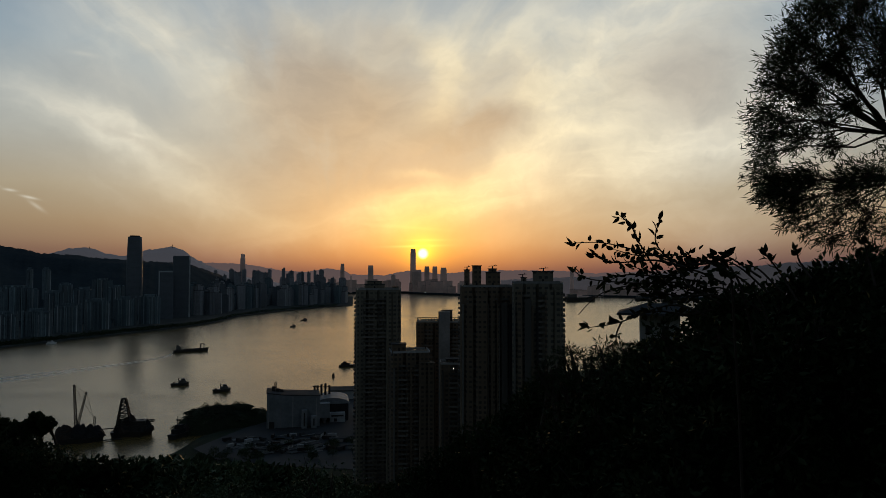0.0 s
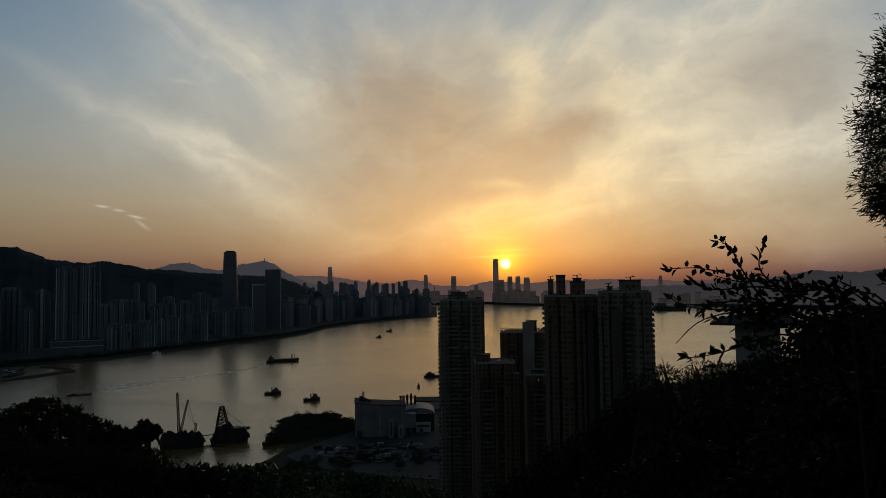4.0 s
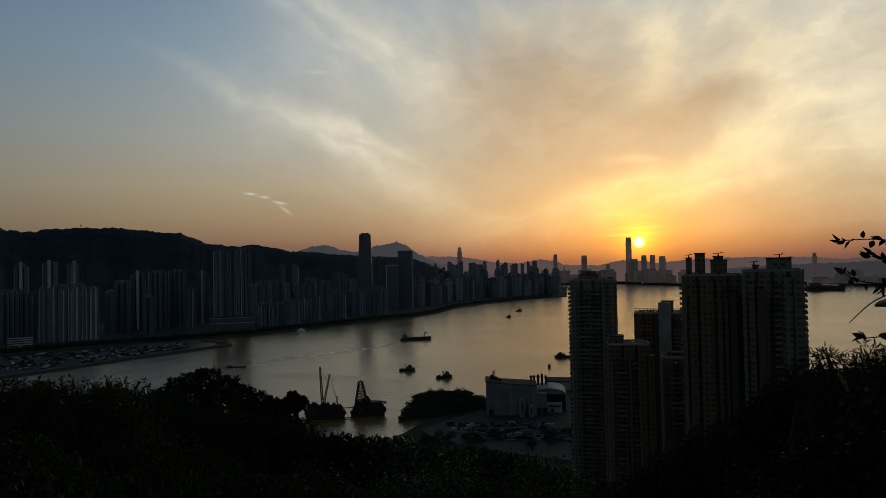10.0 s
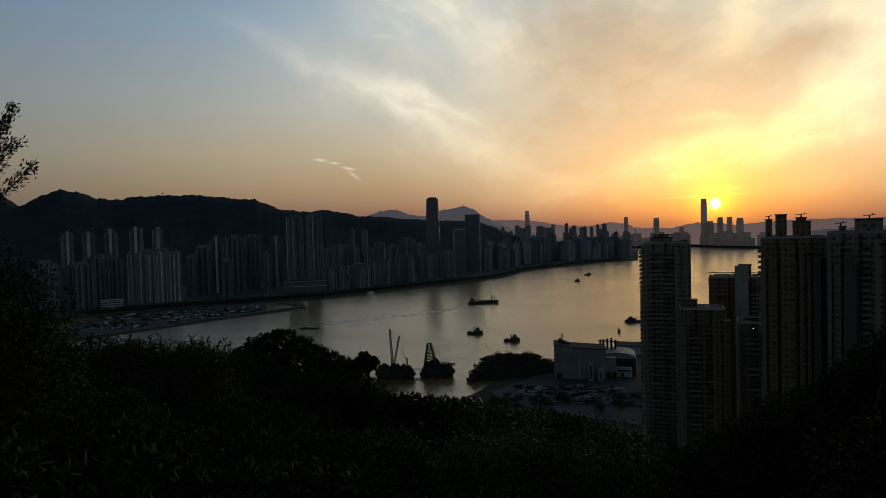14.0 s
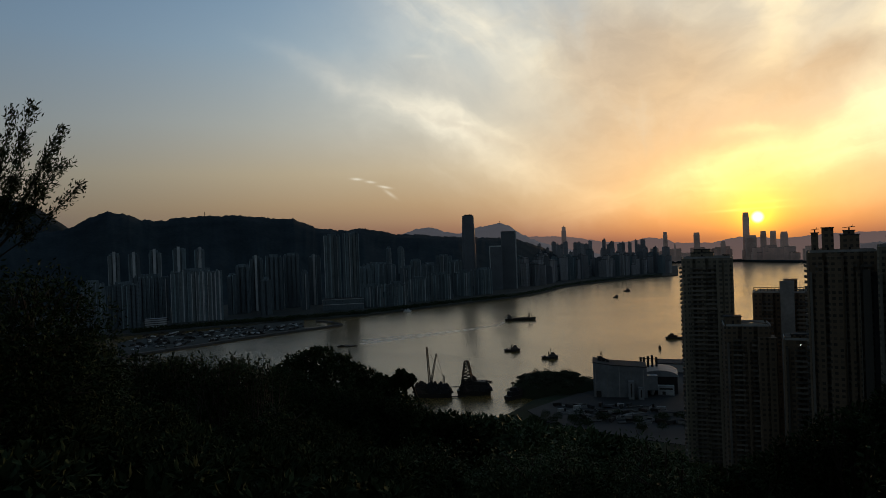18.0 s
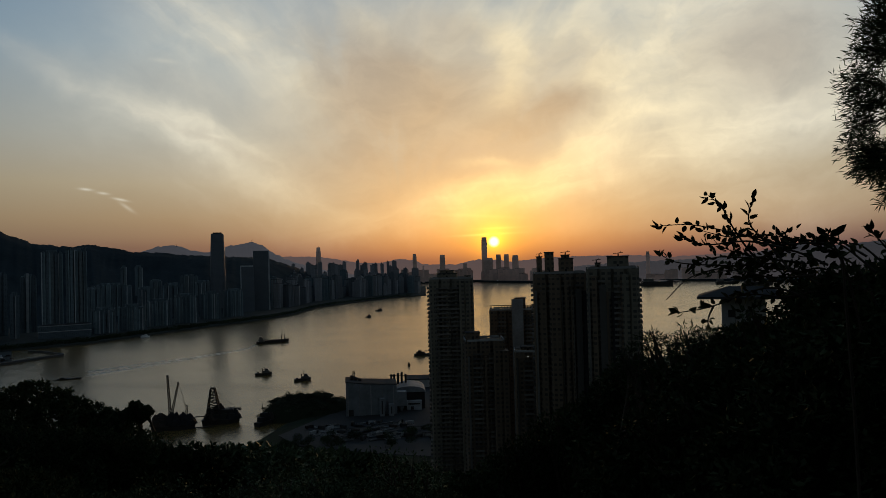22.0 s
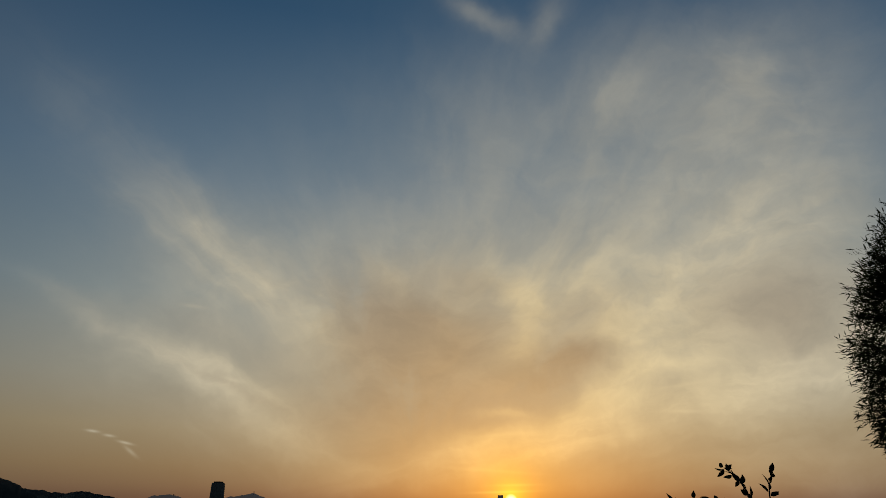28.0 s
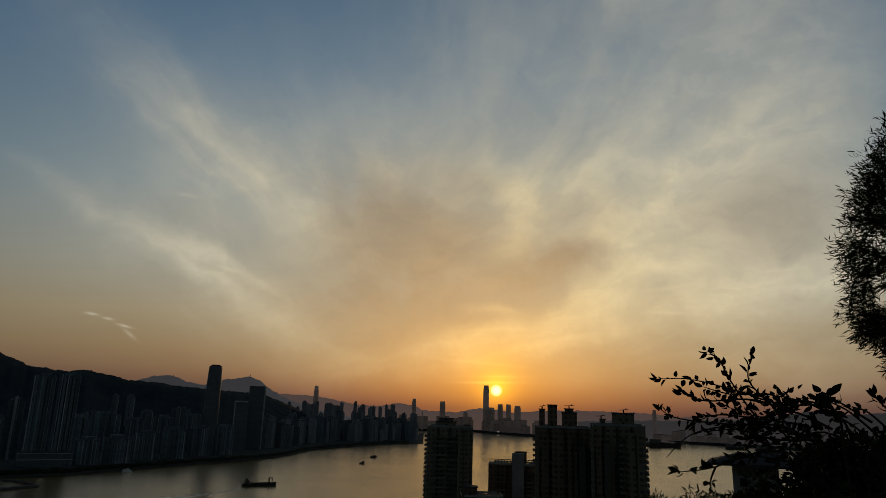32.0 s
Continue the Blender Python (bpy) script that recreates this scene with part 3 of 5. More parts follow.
ridge("hill_west", [(-85, 7.0), (-70, 6.6), (-64, 6.0), (-61.3, 5.0), (-59.2, 4.2), (-57, 2.5), (-55.5, 1.2), (-53, -0.5)], 2800, 3350, 3600, FOREST, "dark wooded hill at the head of the strait", seed=3)
ridge("hill_island", [(-75, 2.6), (-60, 2.2), (-57.2, 2.4), (-55.6, 3.35), (-54.4, 3.75), (-53.2, 3.55), (-52, 3.1), (-50.4, 3.0), (-49, 3.25), (-47.3, 3.4), (-44, 3.25), (-41.5, 3.0), (-40.1, 2.95), (-39.2, 2.55), (-38.2, 2.1),
      (-36.5, 1.85), (-34.4, 1.97), (-33, 1.75), (-31.5, 1.4), (-29.5, 1.3), (-27.5, 1.05), (-25, 0.9), (-23, 0.8), (-21, 0.55), (-19.5, 0.1), (-18, -0.5), (-16, -1.2)], 2150, 3000, 3400, FOREST, "long dark wooded mountain behind the waterfront towers", seed=8, push=((-26, 0), (-21, 350), (-16, 700)))
# each range gives off its own haze colour; no air lies before it
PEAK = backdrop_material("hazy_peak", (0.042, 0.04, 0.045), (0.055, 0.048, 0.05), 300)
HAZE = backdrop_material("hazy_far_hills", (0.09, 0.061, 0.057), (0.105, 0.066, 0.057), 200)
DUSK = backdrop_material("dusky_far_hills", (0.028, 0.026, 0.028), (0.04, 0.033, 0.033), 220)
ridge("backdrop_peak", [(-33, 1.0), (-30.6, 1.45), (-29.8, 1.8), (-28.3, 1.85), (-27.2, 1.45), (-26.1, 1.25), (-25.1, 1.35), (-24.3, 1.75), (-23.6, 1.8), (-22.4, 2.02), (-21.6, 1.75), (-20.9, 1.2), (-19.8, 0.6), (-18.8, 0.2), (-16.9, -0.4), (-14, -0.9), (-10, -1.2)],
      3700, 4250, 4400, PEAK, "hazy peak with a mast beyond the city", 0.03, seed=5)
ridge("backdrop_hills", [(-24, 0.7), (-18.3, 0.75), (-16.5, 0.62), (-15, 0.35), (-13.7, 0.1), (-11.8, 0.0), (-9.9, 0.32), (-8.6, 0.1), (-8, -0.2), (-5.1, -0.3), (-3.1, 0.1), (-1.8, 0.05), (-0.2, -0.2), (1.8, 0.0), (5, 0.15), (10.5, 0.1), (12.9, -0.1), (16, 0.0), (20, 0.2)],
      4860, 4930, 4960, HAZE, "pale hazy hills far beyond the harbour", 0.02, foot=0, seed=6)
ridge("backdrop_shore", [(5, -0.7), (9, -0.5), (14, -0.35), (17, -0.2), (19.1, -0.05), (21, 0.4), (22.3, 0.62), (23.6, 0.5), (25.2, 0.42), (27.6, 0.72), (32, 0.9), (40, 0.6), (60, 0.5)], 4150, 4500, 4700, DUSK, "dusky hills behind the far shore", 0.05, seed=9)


def shore(name, rows, back, z, mat, label):
    """A low quay: its waterside edge by bearing and distance, and how far it reaches back."""
    front = [at(a, r).xy for a, r in rows]
    rear = [at(a, r + back).xy for a, r in reversed(rows)]
    f = Form()
    for i in range(len(rows) - 1):
        a, b = rows[i], rows[i + 1]
        q = [at(a[0], a[1]), at(b[0], b[1]), at(b[0], b[1] + back), at(a[0], a[1] + back)]
        f.prism([(p.x, p.y) for p in q], -3, z)
    return tagged(f.obj(name, mat), label, "quay", kind="structure")


shore("ground_island_shore", [(-62, 1560), (-53, 1480), (-46, 1510), (-41, 1560), (-38, 1560), (-34.7, 1577), (-30.7, 1675), (-27, 1776), (-23.8, 1875), (-21.5, 1958), (-19.4, 2083), (-18.2, 2227), (-17, 2400), (-14.6, 2582), (-12.3, 2754), (-10, 2928), (-7.8, 3034)], 1100, 4, PROM, "built-up waterfront land with a low sea wall")
shore("ground_far_shore", [(-11, 4700), (-6, 4780), (-3.6, 4760), (-1, 4480), (1.4, 4270), (6, 4230), (10.5, 4220), (15.2, 4124), (20.5, 3950), (30, 3800), (45, 3700)], 170, 12, FOREST, "dark low shore across the harbour")
shore("breakwater", [(-54, 1140), (-52.55, 1168), (-48, 1215), (-44, 1275), (-40, 1335), (-36.3, 1398)], 9, 4, ROCK, "long stone breakwater of the boat shelter")

# dark slab added over the shelter's water to darken it between the boats
shore("ground_dark_slab", [(-54, 1158), (-52.5, 1186), (-48, 1234), (-44, 1294), (-41.5, 1340), (-39.6, 1385)], 220, 0.5, PROM, "added dark slab over the water between packed moored boats")
shore("breakwater_arm", [(-38.6, 1512), (-37.6, 1478), (-36.7, 1425), (-36.4, 1408)], 8, 3.5, ROCK, "short stone arm closing the boat shelter")


# ---- towers ----
def ribbed_plan(w, d, bay=9.0, notch=1.8):
    """Outline of a tower block with upright recesses between its bays."""
    def side(n, length):
        pts, step = [], length / n
        for i in range(n):
            a, b = i * step, (i + 1) * step
            pts += [(a + step * 0.12, 0), (b - step * 0.12, 0)]
            if i < n - 1:
                pts += [(b - step * 0.12, notch), (b + step * 0.12, notch)]
        return pts
    out = []
    for turn, length, other in ((0, w, d), (1, d, w), (2, w, d), (3, d, w)):
        for t, s in side(max(1, round(length / bay)), length):
            x, y = t - length / 2, s - other / 2
            for _ in range(turn):
                x, y = -y, x
            out.append((x, y))
    return out


def tower(az, r, w, top, mat, label, depth=None, yaw=None, z0=4.0, fins=0, group="", name="tower_block", house=True, notch=1.8, trim=None, core=0.0):
    p = at(az, r + (depth or w) / 2)
    depth = depth or min(w, 34)
    h = top - z0
    e = thing(name, (p.x, p.y, z0), -az if yaw is None else yaw, label, "building", group)
    Form().prism(ribbed_plan(w, depth, notch=notch), 0, h).obj("wall", mat, e)
    Form().box(0, 0, h + 0.02, w * 0.96, depth * 0.96, 1.4).obj("roof", ROOF, e)
    if house:
        k = rng.uniform(0.25, 0.5)
        Form().box(rng.uniform(-0.2, 0.2) * w, 0, h + 1.4, w * k, depth * 0.4, rng.uniform(3, 7)).obj("lift_house", trim or mat, e)
    if core:
        Form().box(0, -depth / 2 - 1.2, 0, core, 4.0, h + 6).obj("stair_core", PALE, e, "pale upright stair core")
    for i in range(fins):
        x = (i + 0.5) / fins * w - w / 2
        Form().box(x, -depth / 2 - 0.3, 0, 1.3, 1.6, h - 1.0).obj("fin", PALE if fins > 5 and w > 80 else RIB, e, "pale upright rib")
    return e


def estate(az, r, w, top, label, depth=26.0, core=0.0, bay=10.0, group="", z0=4.0, ribs=0.5, pale=0.22):
    """A block of flats of unequal bays and upright ribs, stepped along its roof."""
    p = at(az, r + depth / 2)
    h = top - z0
    e = thing("tower_block", (p.x, p.y, z0), -az, label, "building", group)
    Form().box(0, 2.5, 0, w * 0.96, depth - 5, h - 5).obj("wall", FLAT_C, e)
    n = max(2, round(w / bay))
    step = w / n
    for i in range(n):
        x = (i + 0.5) * step - w / 2
        bw, bd, hh, out = step * rng.uniform(0.55, 0.84), rng.uniform(5, 7), h - rng.uniform(0, 7), rng.uniform(0, 2.2)
        one = Form().box(x, -depth / 2 + bd / 2 - out, 0, bw, bd, hh).obj("bay", FACES[int(rng.integers(0, 3))] if ribs > 0.3 else FLAT_C, e)
        Form().box(x, -depth / 2 + bd / 2 - out, hh, bw * 0.5, bd * 0.7, rng.uniform(1.5, 4.5)).obj("roof_box", RIB if rng.uniform() < 0.4 else FLAT_C, one)
        for side in (-1, 1):
            if rng.uniform() < ribs:
                rw = rng.uniform(0.9, 2.3)
                Form().box(x + side * (bw / 2 + rw * 0.2), -depth / 2 - out - 0.35, 0, rw, 1.3, hh - rng.uniform(-2, 6)).obj("rib", PALE if rng.uniform() < pale else RIB, one, "pale upright rib")
    if core:
        Form().box(rng.uniform(-2, 2), -depth / 2 - 2.6, 0, core, 4.0, h + 6).obj("stair_core", PALE, e, "pale upright stair core")
    Form().box(0, 2.5, h - 5, w * 0.5, depth * 0.4, 8).obj("lift_house", FLAT_A, e)
    return e


ISLAND = [(-55.58, 1560, 48, 111), (-54.04, 1900, 29, 171), (-52.61, 1900, 29, 169), (-51.11, 1950, 32, 176), (-49.30, 1950, 33, 180), (-47.76, 1950, 28, 178)]
FACES = (FLAT_A, FLAT_B, FLAT_C)
for i, (a, r, w, t) in enumerate(ISLAND):
    estate(a, r, w, t, "tall slab of flats with pale ribs across the strait", core=7.0 if i else 0.0, group="estate towers on the far shore")
for a, r, w, t, n in ((-53.43, 1600, 66, 104, 6), (-51.55, 1720, 88, 116, 4), (-48.01, 1660, 117, 126, 7)):
    estate(a, r, w, t, "wide block of flats with rows of pale ribs" if n == 7 else "wide dusky block of flats by the boat shelter", bay=9.0, group="estate towers on the far shore", ribs=0.7 if n == 7 else 0.25, pale=0.5 if n == 7 else 0.1)
for i, (a, r, w, t) in enumerate([(-44.45, 1800, 38, 130), (-43.32, 1850, 38, 150), (-41.89, 1850, 48, 153), (-40.45, 1900, 46, 155), (-39.37, 1800, 21, 108), (-38.52, 1950, 36, 147), (-45.3, 1780, 26, 108), (-42.6, 1700, 30, 96)]):
    estate(a, r, w, t, "dusky block of flats among others by the shore", bay=12.0, group="estate towers on the far shore", ribs=0.25, pale=0.3, core=6.0 if i in (1, 5) else 0.0)
for a, r, w, t in ((-37.0, 1800, 44, 203), (-35.41, 1780, 47, 207)):
    estate(a, r, w, t, "very tall pair tower of flats on a podium", bay=9.0, group="tall pair towers")
e = tower(-36.2, 1740, 105, 32, FLAT_C, "low podium below the tall pair towers", depth=40, house=False)
for z in (14, 27):
    Form().box(0, -20.8, z, 107, 1.6, 1.5).obj("canopy_edge", PALE, e, "pale canopy edge")
for i, (a, r, w, t) in enumerate([(-33.66, 1780, 57, 63), (-31.65, 1800, 62, 67), (-29.62, 1900, 62, 73), (-27.64, 1950, 64, 82), (-25.76, 2050, 60, 83), (-24.03, 2100, 58, 86)]):
    estate(a, r, w, t, "long slab of flats in a waterfront row", depth=20, bay=7.0, group="waterfront slab row")
for i, (a, r, w, t) in enumerate([(-33.05, 2250, 115, 113), (-32.17, 2500, 21, 167), (-31.10, 2500, 26, 168), (-29.86, 2400, 41, 118), (-27.38, 2400, 62, 131), (-34.5, 2100, 60, 105), (-30.6, 2150, 50, 100), (-28.6, 2200, 60, 108), (-26.4, 2250, 50, 112)]):
    estate(a, r, w, t, "grey city block behind the waterfront row", bay=14.0, group="city blocks behind the row")
e = tower(-22.84, 2300, 43, 157, GLASS, "office block with a pale frame round its face", depth=30, notch=0.4, house=False)
Form().box(-20.5, -15.8, 0, 3, 1.6, 154.5).box(0, -15.8, 150, 38, 1.6, 4.5).obj("frame", PALE, e, "pale concrete frame")
e = tower(-21.69, 2350, 54, 207, GLASS, "dark glass office slab with a pale edge", depth=30, notch=0.4, house=False)
Form().box(25, -15.9, 0, 4.5, 1.8, 203).obj("edge_panel", PALE, e, "pale edge panel")
low = thing("low_building", (*at(-51.2, 1590).xy, 4), 51, "white low building with strip windows by the shelter", "building")
body = Form().box(0, 0, 0, 44, 18, 19).obj("wall", PALE, low)
for k in range(4):
    Form().box(0, -9.1, 3.2 + k * 4.6, 49, 0.4, 1.7).obj("window", HULL, body)


def round_tower(az, r, w, top):
    p = at(az, r)
    e = thing("office_tower", (p.x, p.y, 4), -az, "tall dark glass office tower with rounded tapering crown", "building")
    n, h = 24, top - 4
    def ring(k):
        return [(w / 2 * k * math.copysign(abs(math.cos(t)) ** 0.6, math.cos(t)), w / 2 * k * math.copysign(abs(math.sin(t)) ** 0.6, math.sin(t))) for t in (2 * math.pi * i / n for i in range(n))]
    f = Form()
    levels = [(0, 1.0), (0.45, 1.0), (0.8, 0.93), (0.97, 0.86), (1.0, 0.83)]
    v = [(x, y, h * z) for z, k in levels for x, y in ring(k)]
    faces = [(j * n + i, j * n + (i + 1) % n, (j + 1) * n + (i + 1) % n, (j + 1) * n + i) for j in range(4) for i in range(n)] + [tuple(range(4 * n, 5 * n))]
    f.add(v, faces).obj("wall", GLASS, e)
    Form().prism(ring(0.6), h, h + 4).obj("crown", STEEL, e)
    return e


round_tower(-25.15, 2360, 49, 269)
# crowded blocks further along the shore
g = np.random.default_rng(11)
for i in range(150):
    a = -21.0 + 12.6 * g.uniform() ** 0.9
    lo = float(np.interp(a, [-21, -19.4, -17, -12.3, -8.2], [2100, 2160, 2560, 2900, 3140]))
    r = lo + float(np.interp(a, [-21, -17, -9], [330, 220, 110])) + g.uniform(0, 1) ** 1.6 * 650
    top = 155 + math.tan(radians(g.uniform(-2.0, -0.95) + (0.6 if g.uniform() < 0.16 else 0.0))) * r
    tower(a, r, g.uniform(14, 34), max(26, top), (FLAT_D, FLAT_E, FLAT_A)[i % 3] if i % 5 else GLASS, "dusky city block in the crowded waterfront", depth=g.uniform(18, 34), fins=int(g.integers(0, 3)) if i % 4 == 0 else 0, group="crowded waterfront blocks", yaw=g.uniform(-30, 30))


def shore_trees():
    """The strip of trees along the promenade, too far off to count."""
    g2 = np.random.default_rng(31)
    pts, rows = [], [(-53, 1490), (-46, 1520), (-38, 1570), (-34.7, 1589), (-30.7, 1687), (-27, 1788), (-23.8, 1886), (-21.5, 1970), (-19.4, 2095), (-17, 2412), (-14.6, 2594), (-12.3, 2766), (-8.5, 3014)]
    for a in np.arange(-53, -9, 0.11):
        r = float(np.interp(a, [q[0] for q in rows], [q[1] for q in rows])) + g2.uniform(0, 25)
        p = at(float(a), r)
        pts.append(((p.x, p.y, 4 + g2.uniform(2.5, 5)), (5.0, 5.0, g2.uniform(3, 5.5))))
    q, d = clump_points(pts, 26000, 41)
    tagged(link("promenade_trees", leaf_mesh("promenade_trees", q, d, 2.6, 0.7, 6), LEAF), "dark strip of trees along the far promenade", "trees", kind="stuff")


shore_trees()
for a, el, r, h in ((-47.25, 3.3, 2990, 22), (-22.4, 1.98, 4240, 24), (-28.3, 1.8, 4240, 14)):
    p = sight(a, el, r)
    e = thing("radio_mast", (p.x, p.y, p.z - 3), 0, "thin radio mast on the mountain top", "mast", "radio masts")
    Form().rod((0, 0, 0), (0, 0, h), 1.4, 0.6).obj("pole", STEEL, e)
    Form().box(0, 0, h * 0.6, 4, 4, 3).obj("platform", STEEL, e)


# ---- skyline beyond the harbour ----
def skyline_tower(az, r, w, top, taper, label, z0=8.0, mast=0.0, steps=()):
    p = at(az, r)
    e = thing("skyscraper", (p.x, p.y, z0), -az, label, "building", "skyline beyond the harbour")
    h = top - z0
    Form().prism(ribbed_plan(w, w * 0.8, bay=w / 2, notch=w * 0.05), 0, h * 0.9, 1 - (1 - taper) * 0.6).obj("wall", HAZED_WALL, e)
    Form().box(0, 0, h * 0.9, w * taper, w * 0.75 * taper, h * 0.1, 0.9).obj("crown", HAZED_WALL, e)
    if mast:
        Form().rod((0, 0, h), (0, 0, h + mast), 1.5, 0.6).obj("mast", STEEL, e)
    return e


for a, r, w, t, k in ((-8.70, 4750, 32, 214, 0.8), (-6.28, 4760, 40, 202, 0.95), (-2.61, 4760, 42, 321, 0.9), (-2.29, 4700, 69, 170, 0.95), (-1.40, 4700, 36, 194, 0.95), (-0.71, 4700, 36, 194, 0.95), (0.05, 4650, 48, 185, 0.85), (-7.97, 4700, 16, 140, 0.2), (11.09, 4300, 28, 183, 0.7), (-4.32, 4700, 32, 137, 0.9)):
    skyline_tower(a, r, w, t, k, "hazy skyscraper on the skyline before the setting sun")
skyline_tower(-16.95, 4100, 34, 261, 0.72, "tall hazy tower with a stepped crown over the city", mast=8)
for i in range(70):
    a = g.uniform(-9.6, 2.2) if i < 42 else g.uniform(2.2, 19)
    r = 4770 if a < -3.4 else float(np.interp(a, [-3.4, -1, 1.4, 20], [4770, 4560, 4330, 4080]))
    tower(a, r, g.uniform(28, 80), g.uniform(50, 105) if a < 2 else g.uniform(35, 80), HAZED_WALL, "low hazy block on the far shore", depth=g.uniform(15, 30), z0=8, group="low blocks on the far shore", house=False)
for i in range(40):
    a = g.uniform(-19.5, -9.5)
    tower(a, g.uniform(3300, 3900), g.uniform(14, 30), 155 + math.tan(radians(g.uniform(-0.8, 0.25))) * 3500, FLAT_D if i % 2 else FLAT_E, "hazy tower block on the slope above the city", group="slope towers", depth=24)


# ---- residential towers below the lookout ----
def flats(az, r, w, d, top, mat, yaw, label, storey=2.9, balconies=(), wings=(), house=(), z0=None, base_z=8.0):
    """A tall block of flats: body with recesses, wings, a balcony at every storey, roof works."""
    p = at(az, r)
    e = thing("residential_tower", (p.x, p.y, base_z), yaw, label, "building", "residential towers below the lookout")
    h = top - base_z
    Form().prism(ribbed_plan(w, d, bay=7.5, notch=2.4), 0, h).obj("wall", mat, e)
    for x, y, sx, sy, drop in wings:
        Form().prism([(x + a, y + b) for a, b in ribbed_plan(sx, sy, bay=5.0, notch=1.0)], 0, h - drop).obj("wing", mat, e)
    par = Form()
    for sx, sy, lx, ly in ((0, -d / 2 + 0.2, w * 0.9, 0.3), (0, d / 2 - 0.2, w * 0.9, 0.3), (-w / 2 + 0.2, 0, 0.3, d * 0.86), (w / 2 - 0.2, 0, 0.3, d * 0.86)):
        par.box(sx, sy, h + 0.01, lx, ly, 1.2)
    par.obj("parapet", CONCRETE, e)
    for x, y, sx, sy, z, hh in house:
        room = Form().box(x, y, h + z, sx, sy, hh).obj("lift_house", mat, e)
        Form().box(x, y, h + z + hh, sx + 0.8, sy + 0.8, 0.5).obj("roof_slab", ROOF, room)
        Form().box(x, y - sy / 2 - 0.06, h + z + 0.2, 1.0, 0.1, min(2.1, hh * 0.7)).obj("door", STEEL, room)
    n = int(h / storey) - 1
    for x, y, bw, bd in balconies:
        one = Form().box(0, 0, 0, bw, bd, 0.18).box(0, -bd / 2 + 0.08, 0.18, bw, 0.12, 1.0) if abs(y) >= abs(x) else Form().box(0, 0, 0, bw, bd, 1.25).box(math.copysign(bw / 2 - 0.3, x), 0, 1.25, 0.5, bd, 0.15)
        me = bpy.data.meshes.new("balcony")
        me.from_pydata(one.v, [], one.f)
        me.materials.append(BALCONY)
        for k in range(1, n):
            b = new("balcony", me)
            b.parent, b.location = e, (x, y, k * storey)
    return e


tl = flats(-5.55, 470, 31, 24, 142.5, NEAR_A, 4, "tall grey residential tower with balconies on every floor",
           balconies=[(-16.3, -6, 1.9, 5), (-16.3, 5, 1.9, 5), (-6.5, -12.8, 8, 1.6), (2.2, -12.8, 6, 1.6)], wings=[(9.5, -12, 8, 8, 1.0)], house=[(-3, 0, 14, 11, 0, 3.5), (-3, -2, 10, 8, 4, 1.6), (11.5, 0, 4, 4, 0, 1.6)])
tm = flats(-0.3, 520, 35, 24, 116, NEAR_B, -3, "brown residential tower with a pale lift core and railed roof", wings=[(4, -13, 8, 6, -8.5)], balconies=[(-8, -12.8, 7, 1.4), (13, -12.8, 6, 1.4)], house=[(6, 0, 8, 10, 0, 8.5)])
Form().box(4.5, -14.6, 0, 8.4, 3.0, 116.6).obj("lift_core", CONCRETE, tm, "pale lift core")
for x in np.arange(-16.5, 17, 2.2):
    Form().box(float(x), -11.4, 109.2, 0.35, 0.35, 2.4).obj("railing_post", STEEL, tm)
Form().box(0, -11.4, 111.4, 34, 0.4, 0.5).obj("rail", STEEL, tm)
tq = flats(-2.9, 430, 25, 22, 103.5, NEAR_B, 8, "lower brown residential tower with a flat service roof", balconies=[(-5, -11.8, 6, 1.4), (5, -11.8, 6, 1.4)], wings=[(10, -9, 10, 10, 6)], house=[(-7, 2, 9, 9, 0, 4.5)])
tp = flats(0.9, 415, 17, 18, 98, NEAR_B, 0, "lower tan residential tower with a lamp on its roof", balconies=[(0, -9.8, 6, 1.4)], house=[(0, 2, 9, 7, 0, 2.0)])
tr = flats(3.85, 400, 32, 24, 146, NEAR_B, -4, "dark brown residential tower with stepped roof houses", balconies=[(-16.8, -4, 1.4, 4), (-9, -12.8, 6, 1.4), (3, -12.8, 6, 1.4), (10, -12.8, 5, 1.4)], wings=[(-3, -12.5, 7, 7, 2)], house=[(-12.4, 3, 3.2, 4, 0, 10), (-6.4, 3, 5.4, 6, 0, 12.5), (3.4, 2, 8.6, 8, 0, 8.5), (3.2, 2, 5, 5, 9, 1.6)])
ts = flats(8.2, 380, 28, 26, 148.5, NEAR_A, -9, "grey-blue residential tower with a broad lift house", balconies=[(14.6, -4, 1.4, 4), (14.6, 6, 1.4, 4), (-7, -13.8, 6, 1.4), (4, -13.8, 7, 1.4)], wings=[(9, -12, 8, 8, 3)], house=[(3, 0, 11.5, 9, 0, 6.5), (-8, 2, 3, 3, 0, 3)])

for o, xs in ((tr, (-5.5, 7.0)), (ts, (-2.0, 10.5)), (tl, (-11.0, 14.0))):
    for x in xs:
        Form().box(x, -14.4, 66, 0.32, 0.4, 58).obj("drain_pipe", BALCONY, o, "thin drain pipe")

# upright piers between the flats
for o, xs in ((tr, (-14.2, -11.6, -5.4, 0.4, 6.4, 13.4)), (ts, (-12.6, -2.8, 0.4, 8.2, 12.4)), (tq, (-10.6, 0.2, 10.8)), (tp, (-6.6, 6.6))):
    for k, x in enumerate(xs):
        Form().box(x, -13.6 if o in (tr, ts) else -11.6 if o is tq else -9.6, 0, 1.1 + k % 3 * 0.5, 1.6, 128 if o in (tr, ts) else 86).obj("pier", (BALCONY, NEAR_B, STEEL)[k % 3], o)


